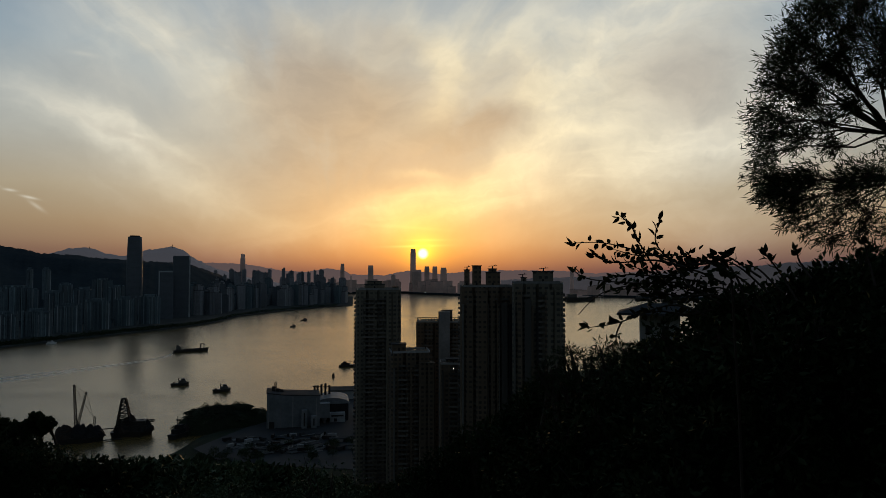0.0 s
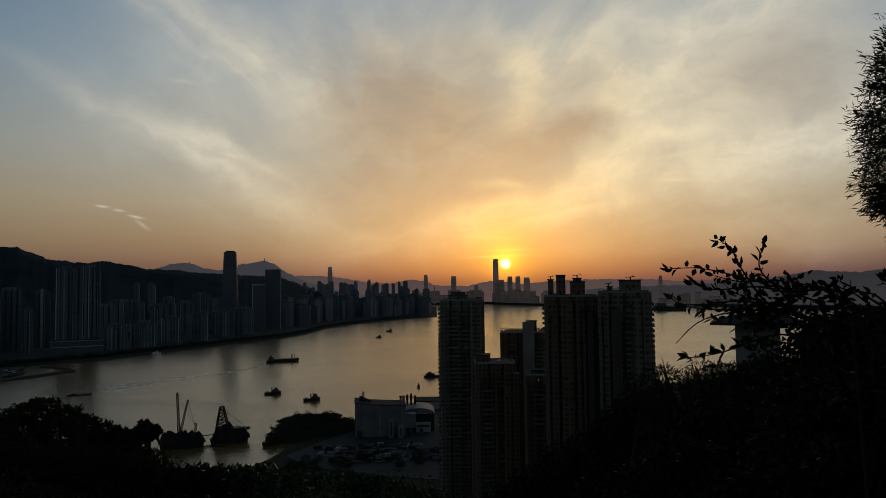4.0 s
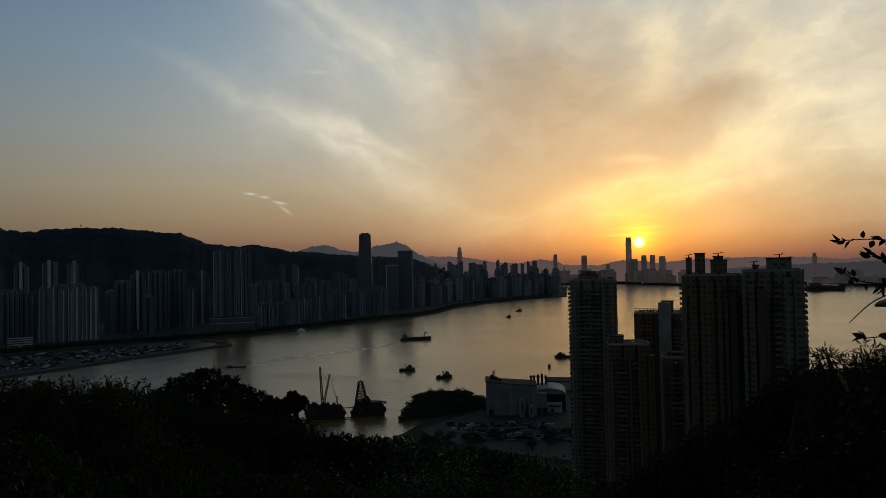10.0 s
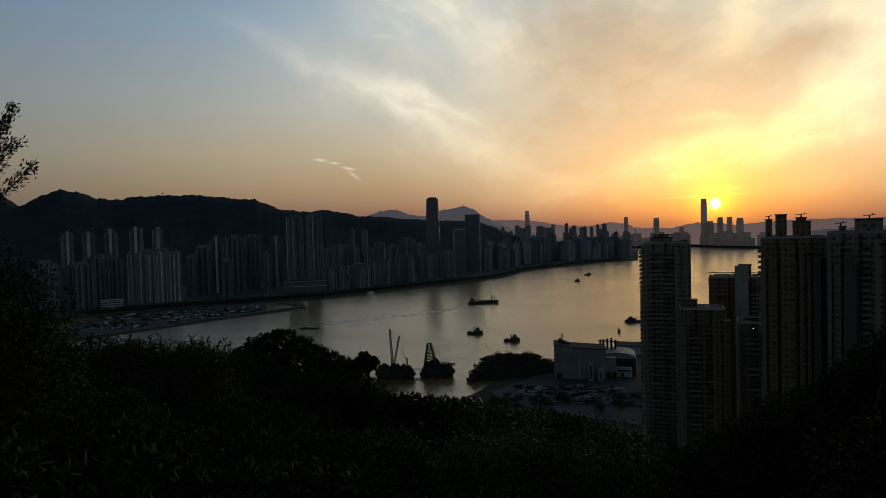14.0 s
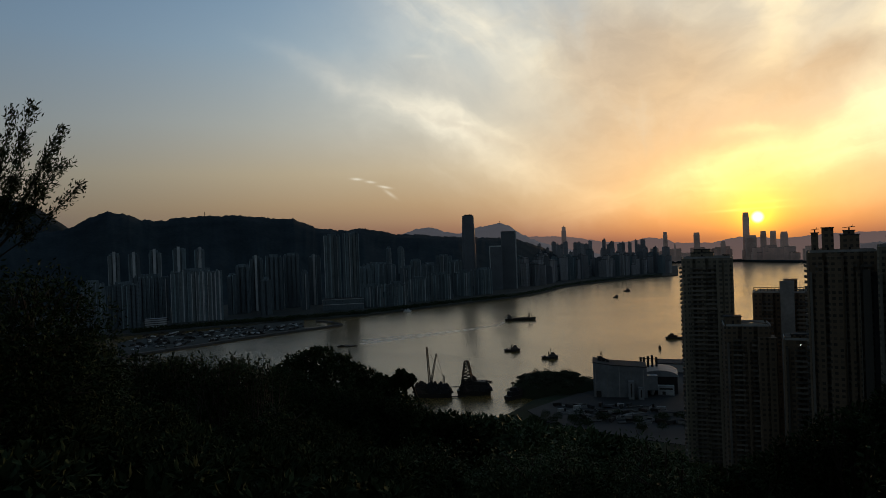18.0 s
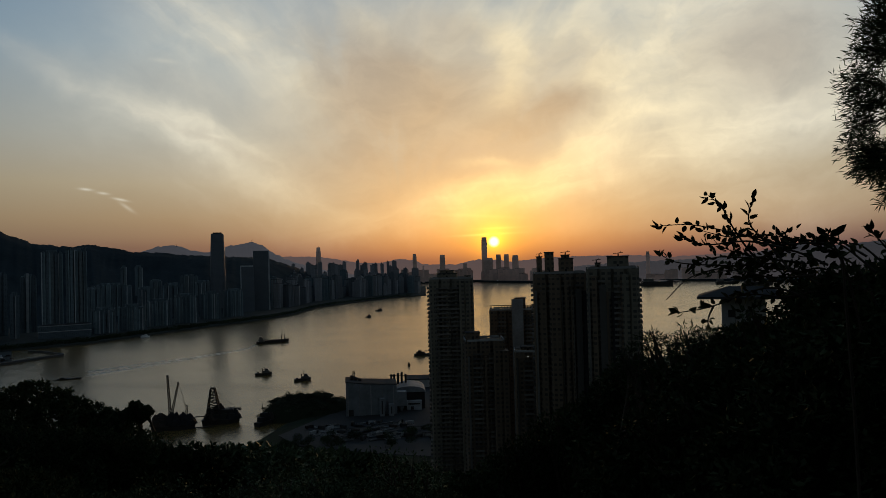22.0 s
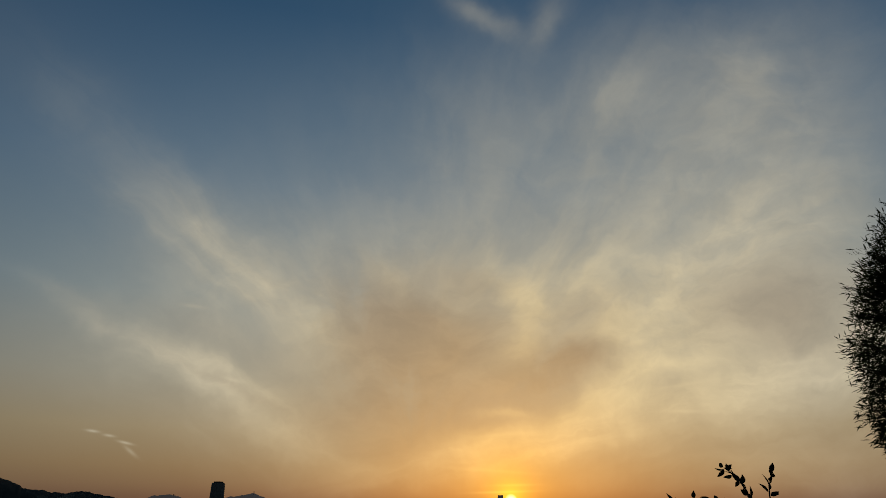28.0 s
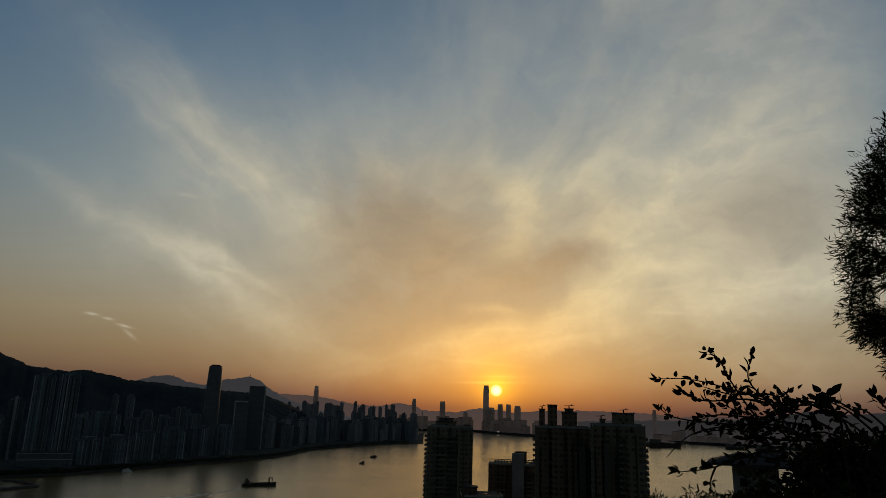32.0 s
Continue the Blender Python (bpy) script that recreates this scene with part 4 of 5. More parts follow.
for o, xs, y, h in ((tr, (-9.6, -2.4, 3.2, 10.0), -13.9, 134), (ts, (-9.6, -5.2, 5.4), -14.6, 137)):
    for k, x in enumerate(xs):
        Form().box(x, y, 0, 2.6 + k % 2 * 0.9, 1.8, h - k % 2 * 5).obj("bay_front", (NEAR_B, BALCONY)[k % 2], o)


def roof_aerial(az, r, z, w, name="roof_aerial"):
    """A flat canopy on a short post, and a whip aerial."""
    p = at(az, r, z)
    e = thing(name, tuple(p), 12, "flat roof canopy with an aerial on a tower top", "aerial", "roof aerials")
    Form().rod((0, 0, 0), (0, 0, 1.6), 0.4, 0.3).obj("post", STEEL, e)
    Form().add([(-w / 2, -1.5, 1.2), (w / 2, -1.5, 1.6), (w / 2, 1.5, 1.6), (-w / 2, 1.5, 1.2), (-w / 2, -1.5, 1.5), (w / 2, -1.5, 1.9), (w / 2, 1.5, 1.9), (-w / 2, 1.5, 1.5)], [(0, 1, 5, 4), (1, 2, 6, 5), (2, 3, 7, 6), (3, 0, 4, 7), (4, 5, 6, 7), (3, 2, 1, 0)]).obj("canopy", STEEL, e)
    Form().rod((w * 0.2, 0, 1.5), (w * 0.35, 0, 2.6), 0.2, 0.1).obj("whip", STEEL, e)


for a, r, z, w in ((2.1, 403, 156.5, 3.2), (4.32, 402, 157.1, 5), (6.9, 382, 152.0, 4), (8.7, 380, 155.5, 4.5)):
    roof_aerial(a, r, z, w)
LIGHT = glowing("lamp_glass", (1.0, 0.92, 0.8), 3.0)
for a, r, z in ((-3.6, 421, 99.2), (0.9, 405.5, 95.5), (0.8, 507, 101), (0.8, 507, 95.5), (-1.55, 4470, 13.5)):
    p = at(a, r, z)
    k = 0.26 if r < 1000 else 3.0
    e = thing("wall_lamp", tuple(p), 0, "small white floodlight on a building", "lamp", "floodlights")
    Form().box(0, 0.4 * k, -0.5 * k, k * 1.6, 0.6 * k, k * 1.6).obj("housing", STEEL, e)
    Form().rod((0, -0.25 * k, 0.3 * k), (0, 0.1 * k, 0.3 * k), k * 0.7, k * 0.7, 10).obj("lens", LIGHT, e)


# ---- vegetation ----
def gz(x, y):
    return ground_z(x, y)


def shrub(place, blobs, leaves, leaf, width, label, name="shrub", category="shrub", mat=None, stems=5, seed=1, group=""):
    """A bush or small tree: stems from the ground to its clumps, and a crown of single leaves. Blobs are (dx, dy, dz, rx, ry, rz) from its foot."""
    e = thing(name, place, 0, label, category, group)
    g2 = np.random.default_rng(seed)
    f = Form()
    for i, b in enumerate(blobs[:max(stems, 1)]):
        mid = Vector((b[0] * 0.3, b[1] * 0.3, b[2] * 0.5)) + Vector(g2.normal(size=3) * 0.08 * max(b[2], 0.5))
        k = 0.03 * max(0.4, b[2]) ** 0.8
        f.path([Vector((0, 0, -0.3)), mid, Vector(b[:3])], k, k * 0.25)
        for _ in range(4):
            tip = Vector(b[:3]) + Vector(g2.normal(size=3)) * 0.45 * b[3]
            f.rod(mid.lerp(Vector(b[:3]), 0.6), tip, k * 0.35, k * 0.1, 5)
    f.obj("trunk", BARK, e)
    pts, ways = clump_points([(b[:3], b[3:]) for b in blobs], leaves, seed)
    link("crown", leaf_mesh("crown", pts, ways, leaf, width, seed), mat or LEAF, e)
    return e


def shoots(az, r, el, count, rise, seed, label):
    """A loose shrub of upright leafy shoots that stand above the bushes."""
    p = at(az, r)
    z = gz(p.x, p.y)
    e = thing("shrub", (p.x, p.y, z), 0, label, "shrub", "loose shrubs on the slope")
    g2 = np.random.default_rng(seed)
    top = 155 + math.tan(radians(el)) * r - z
    wood, base, ways = Form(), [], []
    for k in range(count):
        tip = Vector((g2.normal() * rise * 0.9, g2.normal() * 0.5, top - g2.uniform(0, 1) ** 1.5 * rise))
        mid = Vector((tip.x * 0.75, tip.y * 0.8, tip.z * 0.7 + g2.normal() * 0.1))
        wood.path([Vector((tip.x * 0.3, 0, -0.3)), mid, tip], 0.035, 0.01, 5)
        for _ in range(26):
            base.append(np.array(mid.lerp(tip, g2.uniform(-0.1, 1.0))) + g2.normal(size=3) * 0.05)
            ways.append(np.array((tip - mid).normalized()) * 0.6 + g2.normal(size=3) * 0.7)
    wood.obj("stem", BARK, e)
    link("foliage", leaf_mesh("foliage", np.array(base), np.array(ways), 0.24, 0.4, seed), LEAF, e)


def bush_at(az, r, top_el, spread, seed, label, leaves=9000, leaf=0.16, width=0.5, name="shrub", category="shrub", mat=None, lumps=7, group="shrubs on the slope"):
    """A bush on the slope whose crown reaches up to the given sight line."""
    p = at(az, r)
    z = gz(p.x, p.y)
    top = 155 + math.tan(radians(top_el)) * r - z
    g2 = np.random.default_rng(seed)
    top = max(top, 0.8)
    blobs = []
    for i in range(lumps):
        a, k = g2.uniform(0, 6.28), g2.uniform(0.1, 1) ** 0.5
        rad = spread * g2.uniform(0.2, 0.46)
        h = top - rad * 0.8 - (k ** 2) * min(top, 2.5 * spread) * 0.34 * g2.uniform(0.1, 1) if i else top - rad * 0.8
        blobs.append((math.cos(a) * spread * k * (i > 0), math.sin(a) * spread * k * (i > 0), max(rad * 0.5, h), rad, rad, rad * 0.8))
    body = blobs[:]
    for i, b in enumerate(body):
        low = b[2] - b[3] * 1.3
        while low > 0 and len(blobs) < 40:
            blobs.append((b[0] * 1.25, b[1] * 1.25, low, b[3] * 1.5, b[4] * 1.5, b[5] * 1.3))
            low -= b[3] * 1.5
    return shrub((p.x, p.y, z), blobs, leaves, leaf, width, label, name, category, mat, 6, seed, group)


# tree with the rounded crown on the slope, and its small neighbour


def crowned_tree(az, r, lumps, leaves, label, seed):
    """A tree on the slope with a billowing crown: lumps by bearing, elevation angle and radius."""
    p = at(az, r)
    z = gz(p.x, p.y)
    blobs = []
    for i, (a, el, rad) in enumerate(lumps):
        q = sight(a, el, r + 1.2 * math.sin(i * 2.1)) - Vector((p.x, p.y, z))
        blobs.append((q.x, q.y, q.z, rad, rad, rad * 0.9))
    return shrub((p.x, p.y, z), blobs, leaves, 0.2, 0.6, label, "tree", "tree", None, 8, seed, "trees on the slope")


crowned_tree(-38.0, 46, [(-40.72, -9.41, 0.73), (-39.6, -9.0, 0.69), (-38.06, -8.81, 0.69), (-36.85, -9.59, 0.82), (-35.41, -10.32, 0.73), (-34.25, -10.82, 0.62), (-41.62, -10.68, 0.82), (-39.64, -10.63, 1.28), (-37.39, -11.05, 1.46), (-35.11, -12.14, 1.46), (-33.0, -12.53, 1.06), (-31.7, -13.19, 0.91), (-41.67, -12.67, 1.28), (-38.58, -13.43, 1.83), (-33.99, -14.51, 1.65), (-38.91, -8.4, 0.4), (-35.98, -9.77, 0.4), (-42.03, -9.86, 0.48), (-33.21, -11.4, 0.55)], 42000, "broad dark tree with a rounded billowing crown", 21)
crowned_tree(-31.0, 46, [(-31.53, -10.94, 0.44), (-32.06, -11.24, 0.33), (-30.81, -11.17, 0.33), (-31.26, -11.62, 0.27)], 6000, "small tree with a round head of leaves", 24)
bush_at(-33.6, 44, -10.6, 1.2, 26, "small dark tree below a larger one", 10000, 0.15, 0.5, "tree", "tree", lumps=6, group="trees on the slope")
bush_at(-42.0, 43, -9.6, 1.4, 23, "dark tree beside a larger one", 12000, 0.15, 0.5, "tree", "tree", lumps=7, group="trees on the slope")
for i, (a, el) in enumerate([(-37, -11.2), (-35, -11.8), (-33.4, -12.2), (-32, -12.6), (-30.6, -12.9), (-40, -11), (-42.6, -10.6)]):
    bush_at(a, 40, el, 1.7, 80 + i, "dense dark bush under the trees on the slope", 9000, 0.16, 0.5)
for i, (a, el, s) in enumerate([(-55, -6.7, 2.6), (-52, -7.2, 2.4), (-49.4, -7.5, 2.4), (-46.8, -7.9, 2.2), (-44.4, -8.4, 2.0), (-42.4, -9.0, 1.6), (-57.5, -5.0, 3.0), (-50.7, -7.4, 1.3), (-45.6, -8.1, 1.2)]):
    bush_at(a, 36 + i % 3 * 3, el - 0.45, s, 30 + i, "dense dark bush on the slope below the lookout", 9000, 0.17, 0.4)
for i, (a, el, s) in enumerate([(-28.6, -13.4, 1.0), (-24.6, -13.5, 1.1), (-20.2, -14.1, 1.1), (-15.6, -14.6, 1.2), (-10.2, -15.7, 1.3), (-29.5, -13.4, 1.5), (-27.6, -13.3, 1.6), (-25.6, -13.4, 1.4), (-23.4, -13.5, 1.6), (-21.4, -14.0, 1.5), (-19.2, -14.4, 1.7), (-16.8, -14.6, 1.6), (-14.2, -15.0, 1.7), (-11.6, -15.5, 1.8), (-8.8, -16.2, 1.8), (-5.6, -18.2, 2.0), (-2, -18.8, 2.2), (2, -17, 2.2), (5.5, -14, 2.4), (9, -10.5, 2.4)]):
    bush_at(a, 32 + i % 3 * 4, el - 1.0, s, 50 + i, "leafy shrub on the slope below the lookout", 6000, 0.34, 0.5, mat=SKYLIT_LEAF if i % 6 else LEAF)
n = 0
for r, top in ((26, -17.5), (19, -20.5), (13, -24), (8, -29)):
    for a in np.arange(-62, 12, 52 / r ** 0.9):
        n += 1
        el = top + 1.5 * math.sin(a * 0.6 + r) + (4.5 if a < -42 else 0.0) + (2.0 if a > 2 else 0.0)
        bush_at(float(a), r, el, r * 0.07 + 0.2, 100 + n, "low leafy shrub on the overgrown slope", 3600, 0.17, 0.4, mat=SKYLIT_LEAF if a > -30 and r > 22 else LEAF)
for i, (a, el) in enumerate([(-54.5, -6.2), (-52.6, -6.6), (-50.6, -6.9), (-48.9, -7.0), (-47.2, -7.2), (-45.5, -7.3), (-44.0, -7.6), (-42.6, -8.4)] ):
    shoots(a, 35 + i % 3, el - 0.7, 9, 0.9, 420 + i, "loose shrub of thin upright leafy shoots")
# dark tree at the edge of the lookout
for i, (a, el, r, s) in enumerate([(-63, 1.5, 14, 1.4), (-60.5, -0.6, 14, 1.0), (-58.8, -3.6, 15, 1.0), (-62, -4, 13, 1.5), (-58, -6.2, 17, 1.1)]):
    bush_at(a, r, el, s, 300 + i, "dark dense bush at the edge of the lookout", 9000, 0.1, 0.4)
# dark bushes that climb from the slope to the hedge
for i, (a, el) in enumerate([(10.2, -8.4), (8.6, -9.4), (7.0, -10.6), (5.4, -11.8), (3.8, -12.8), (2.2, -13.8), (0.4, -15.0), (-1.6, -16.4), (-4.0, -17.6)]):
    bush_at(a, 15 + i % 2, el, 0.6, 460 + i, "dark leafy bush climbing the slope", 6000, 0.12, 0.4, lumps=8)
# hedge beside the lookout
HEDGE = [(11.2, -6.6, 9, 0.42), (13.6, -6.0, 8.5, 0.42), (15.6, -6.2, 8, 0.4), (17.6, -6.0, 7.5, 0.4), (19.6, -5.2, 7, 0.4), (21.6, -3.8, 6.5, 0.4), (23.8, -2.2, 6.0, 0.3), (25.8, -1.6, 6, 0.4), (28, -0.8, 6, 0.4), (30.2, 0.0, 6, 0.42), (32.6, 0.9, 6, 0.45), (35.4, 2.0, 6, 0.5)]
HEDGE_FOOT = [(14, -9, 6.5, 0.5), (18, -8, 6, 0.5), (22, -6, 5.5, 0.5), (26, -4, 5.2, 0.5), (30, -3, 5, 0.5), (34, -2, 5, 0.5), (12, -12, 6, 0.5), (17, -13, 5, 0.5), (22, -12, 4.6, 0.5), (27, -10, 4.4, 0.5), (32, -8, 4.4, 0.5), (8, -16, 6.5, 0.6), (12.5, -18, 5, 0.5), (18, -20, 4.2, 0.45), (24, -19, 4, 0.45), (30, -17, 4, 0.45)]
for i, (a, el, r, s) in enumerate(HEDGE + HEDGE_FOOT):
    narrow = i < 4
    bush_at(a, r, el, s, 340 + i, "dense hedge shrub with narrow leaves" if narrow else "dense dark hedge shrub beside the lookout", 7000, 0.085 if narrow else 0.075, 0.16 if narrow else 0.45, mat=LEAF2 if narrow else LEAF, group="hedge beside the lookout", lumps=9)


def twig(f, line, r, k0, k1):
    pts = [sight(a + 0.6, e - 0.62, r + 0.05 * math.sin(i * 1.7)) for i, (a, e) in enumerate(line)]
    smooth = []
    for i in range(len(pts) - 1):
        p0, p1, p2, p3 = pts[max(i - 1, 0)], pts[i], pts[i + 1], pts[min(i + 2, len(pts) - 1)]
        for s in range(6):
            t = s / 6
            smooth.append(0.5 * ((2 * p1) + (p2 - p0) * t + (2 * p0 - 5 * p1 + 4 * p2 - p3) * t * t + (3 * p1 - p0 - 3 * p2 + p3) * t ** 3))
    smooth.append(pts[-1])
    f.path(smooth, k0, k1, 6)
    return smooth


def broad_leaf(f, base, way, length, width, g2):
    """A curved, pointed, keeled leaf with a short stalk."""
    way = way.normalized()
    side = way.cross(Vector(g2.normal(size=3))).normalized()
    up = side.cross(way)
    v, faces = [], []
    for i in range(7):
        t = i / 6
        w = width * math.sin(math.pi * t ** 0.8) * 0.5
        c = base + way * length * (0.12 + 0.88 * t) - up * length * 0.22 * t * t
        v += [c + side * w + up * w * 0.3, c, c - side * w + up * w * 0.3]
    for i in range(6):
        faces += [(i * 3, i * 3 + 1, i * 3 + 4, i * 3 + 3), (i * 3 + 1, i * 3 + 2, i * 3 + 5, i * 3 + 4)]
    f.add(v, faces)
    f.add([base, base + side * 0.002, v[1]], [(0, 1, 2)])


def leafy_branch():
    p = sight(26, -14, 4.4)
    e = thing("flowering_shrub", (p.x, p.y, ground_z(p.x, p.y)), 0, "arching shrub with loose leafy twigs against the water", "shrub")
    inv = e.matrix_world.inverted()
    g2 = np.random.default_rng(5)
    wood = Form()
    lines = [[(25, -6), (23.5, 0.1), (19.7, 0.7), (16.6, 1.7), (13.4, 2.5), (11.0, 2.5)], [(19, -1.5), (17.5, 0.5), (16.4, 2.4), (15.7, 3.9), (14.8, 4.8)], [(20.5, -1.5), (19.2, 0.5), (17.7, 2.4), (18.0, 4.3)],
             [(22.5, -2.5), (19.7, -0.9), (16.1, -0.9), (12.4, -0.6), (11.0, 0.1)], [(22.5, -2), (18, -0.9), (13.6, -1.6), (11.3, -3.6)]]
    lines += [[(21.5, -3.5), (18.8, -2.7), (14.7, -4.2), (12.1, -4.7)], [(14.9, -4.1), (14.5, -5.0), (14.4, -5.8)], [(26, -4), (24.7, -1.0), (21.4, 0.9), (19.0, 1.4)], [(20, 0.4), (17.5, 1.0), (14.5, 0.8), (12.8, 1.3)], [(23, -1), (20.5, 0.2), (18.5, -0.3), (16, 0.4)], [(25.5, -3), (22.5, -1.2), (19.5, -2.2), (17.0, -1.9)], [(26, -1.6), (24, 0.4), (22.2, 1.2)]]
    lines += [[(20.5, 0.0), (18.4, 1.3), (16.2, 1.4), (14.4, 1.9)], [(21.5, -0.8), (18.5, -0.4), (15.2, -0.2), (13.4, -1.0)], [(22, -1.8), (19.2, -1.9), (16.6, -1.3), (14.2, -1.6)], [(23, 0.6), (21.2, 1.0), (19.6, 0.4)], [(25.5, -0.4), (23.6, 1.0), (22.9, 1.4)], [(27, -1.6), (25.4, 0.2), (24.4, 0.6)], [(22, -3), (20, -3.4), (17.8, -3.2), (16, -3.6)], [(28, -2.2), (27, -0.3), (26.3, 0.8), (25.8, 1.4)], [(29, -0.5), (28.2, 0.8), (28.0, 1.7)], [(33, -1), (32.6, 1), (32.4, 2.2)]]
    for n, line in enumerate(lines):
        wood = Form()
        pts = twig(wood, line, 4.0 + 0.12 * math.sin(n * 2.1), 0.007, 0.0022)
        for i in range(7, len(pts) - 1):
            if n == 4 and i > len(pts) - 9:
                continue
            along = pts[i + 1] - pts[i]
            for _ in range(2):
                if g2.uniform() < (0.8 if n == 4 else 0.12):
                    continue
                way = along.normalized() * 0.8 + Vector(g2.normal(size=3)) * 0.8 + Vector((0, 0, 0.15))
                f = Form()
                broad_leaf(f, pts[i].lerp(pts[i + 1], g2.uniform()), way, g2.uniform(0.04, 0.068), g2.uniform(0.02, 0.031), g2)
                o = f.obj("leaf", RUSSET, e)
                o.matrix_parent_inverse = inv
        if n != 4:
            f = Form()
            broad_leaf(f, pts[-1], pts[-1] - pts[-3], 0.06, 0.025, g2)
            f.obj("leaf", RUSSET, e).matrix_parent_inverse = inv
        wood.obj("stem", BARK, e).matrix_parent_inverse = inv
    # the filled heart of the bush
    blobs = [(sight(a + 0.6, el - 1.1, 4.1), (s * 1.2, s * 1.2, s * 0.9)) for a, el, s in ((19.3, 0.2, 0.17), (21.6, 0.2, 0.15), (17.4, 0.5, 0.13), (23.2, -2.0, 0.18), (20.3, -1.9, 0.19), (17.8, -1.0, 0.13), (15.8, 0.6, 0.08))]
    pts, ways = clump_points(blobs, 380, 77)
    f = Form()
    for q, d in zip(pts, ways):
        broad_leaf(f, Vector(q), Vector(d), g2.uniform(0.04, 0.068), g2.uniform(0.02, 0.03), g2)
    f.obj("foliage", LEAF, e).matrix_parent_inverse = inv
    # a tuft of broad folded leaves on a shoot close to the lookout
    shoot = [sight(25.0, -30, 2.9), sight(24.6, -12, 2.5), sight(24.2, -1.6, 2.4), sight(23.2, 0.4, 2.4)]
    Form().path(shoot, 0.006, 0.003).obj("stem", BARK, e).matrix_parent_inverse = inv
    for k in range(16):
        f = Form()
        t = g2.uniform(0.0, 1.0)
        broad_leaf(f, shoot[2].lerp(shoot[3], t) + Vector(g2.normal(size=3)) * 0.006, Vector((g2.normal() * 0.7, g2.normal() * 0.7, 0.3)), g2.uniform(0.03, 0.048), g2.uniform(0.02, 0.03), g2)
        f.obj("leaf", LEAF, e).matrix_parent_inverse = inv


leafy_branch()

def big_tree():
    foot = at(40, 9.0)
    e = thing("tree", (foot.x, foot.y, ground_z(foot.x, foot.y)), 0, "tall tree with open crown of narrow sickle leaves", "tree", "tall trees by the lookout")
    inv = e.matrix_world.inverted()
    fork, crotch = sight(34.6, 9.6, 8.4), sight(36, 6.2, 8.5)
    Form().path([Vector((foot.x, foot.y, ground_z(foot.x, foot.y) - 0.3)), sight(38.5, 2, 8.8), crotch, fork], 0.16, 0.055, 9).obj("trunk", BARK, e).matrix_parent_inverse = inv
    g2 = np.random.default_rng(9)
    wood, base, ways = Form(), [], []
    # the crown's lobes: bearing, elevation angle, radius of each clump; then how thick the limbs and how many leaves on a twig
    dense = [(29.8, 20.2, 0.26), (28.2, 18.2, 0.24), (27.0, 16.2, 0.22), (26.8, 14.4, 0.2), (29.2, 16.0, 0.3), (31.5, 18, 0.36), (34, 17, 0.4), (32, 21, 0.36), (35, 21, 0.45), (31.0, 14.8, 0.22), (34, 14.6, 0.22), (28.6, 13.8, 0.2), (37, 15, 0.5)]
    lacy = [(26.1, 12.4, 0.17), (26.2, 10.6, 0.17), (27.6, 11.6, 0.17), (26.5, 9.2, 0.14), (28.6, 10.2, 0.16), (30.2, 11.4, 0.16), (31, 9.4, 0.13), (32.4, 12.2, 0.16), (29.6, 12.8, 0.15)]
    shelf = [(26.4, 7.4, 0.18), (26.7, 6.0, 0.16), (27.9, 6.8, 0.2), (29.2, 7.2, 0.16), (28.2, 5.2, 0.14), (31.4, 6.6, 0.2), (33.2, 7.0, 0.24), (36.5, 8.5, 0.4)]
    fringe = [(28.0, 3.9, 0.12), (29.4, 3.4, 0.12), (31.0, 3.6, 0.14), (33, 4.2, 0.16), (29.8, 5.0, 0.12), (31.8, 4.9, 0.12), (30.6, 2.2, 0.12), (32.6, 2.6, 0.14), (34.4, 3.0, 0.16)]
    n = 0
    for lobe, twigs, leaves, thick in ((dense, 470, 8, 0.020), (lacy, 420, 6, 0.013), (shelf, 480, 8, 0.015), (fringe, 330, 4, 0.009)):
        for a, el, s in lobe:
            n += 1
            c = sight(a + (0.5 if lobe is dense else -0.15), el - 0.3, 8.3 + 0.4 * math.sin(n * 2.3))
            start = fork if el > 7.5 else crotch
            bend = start.lerp(c, 0.35) + Vector(g2.normal(size=3)) * 0.07 + Vector((0, 0, 0.05))
            mid = start.lerp(c, 0.68) + Vector(g2.normal(size=3)) * 0.06
            wood.path([start, bend, mid, c], thick, 0.004, 6)
            out = (c - start).normalized()
            for k in range(int(8 + twigs * s)):
                tip = c + Vector(g2.normal(size=3)).normalized() * s * (1.25 * g2.uniform() ** 0.45)
                root = mid.lerp(c, g2.uniform(0.2, 1))
                knee = root.lerp(tip, 0.55) + Vector(g2.normal(size=3)) * 0.025
                wood.path([root, knee, tip], 0.003, 0.0012, 3)
                way = (tip - knee).normalized() * 0.7 + out * 0.35 + Vector((0, 0, -0.1))
                for _ in range(leaves):
                    t = g2.uniform(0.1, 1.0) ** 0.7
                    base.append(np.array(knee.lerp(tip, t)) + g2.normal(size=3) * 0.03)
                    ways.append(np.array(way) + g2.normal(size=3) * 0.7)
    wood.obj("limb", BARK, e).matrix_parent_inverse = inv
    link("crown", leaf_mesh("crown", np.array(base), np.array(ways), 0.09, 0.15, 4), LEAF2, e).matrix_parent_inverse = inv


big_tree()


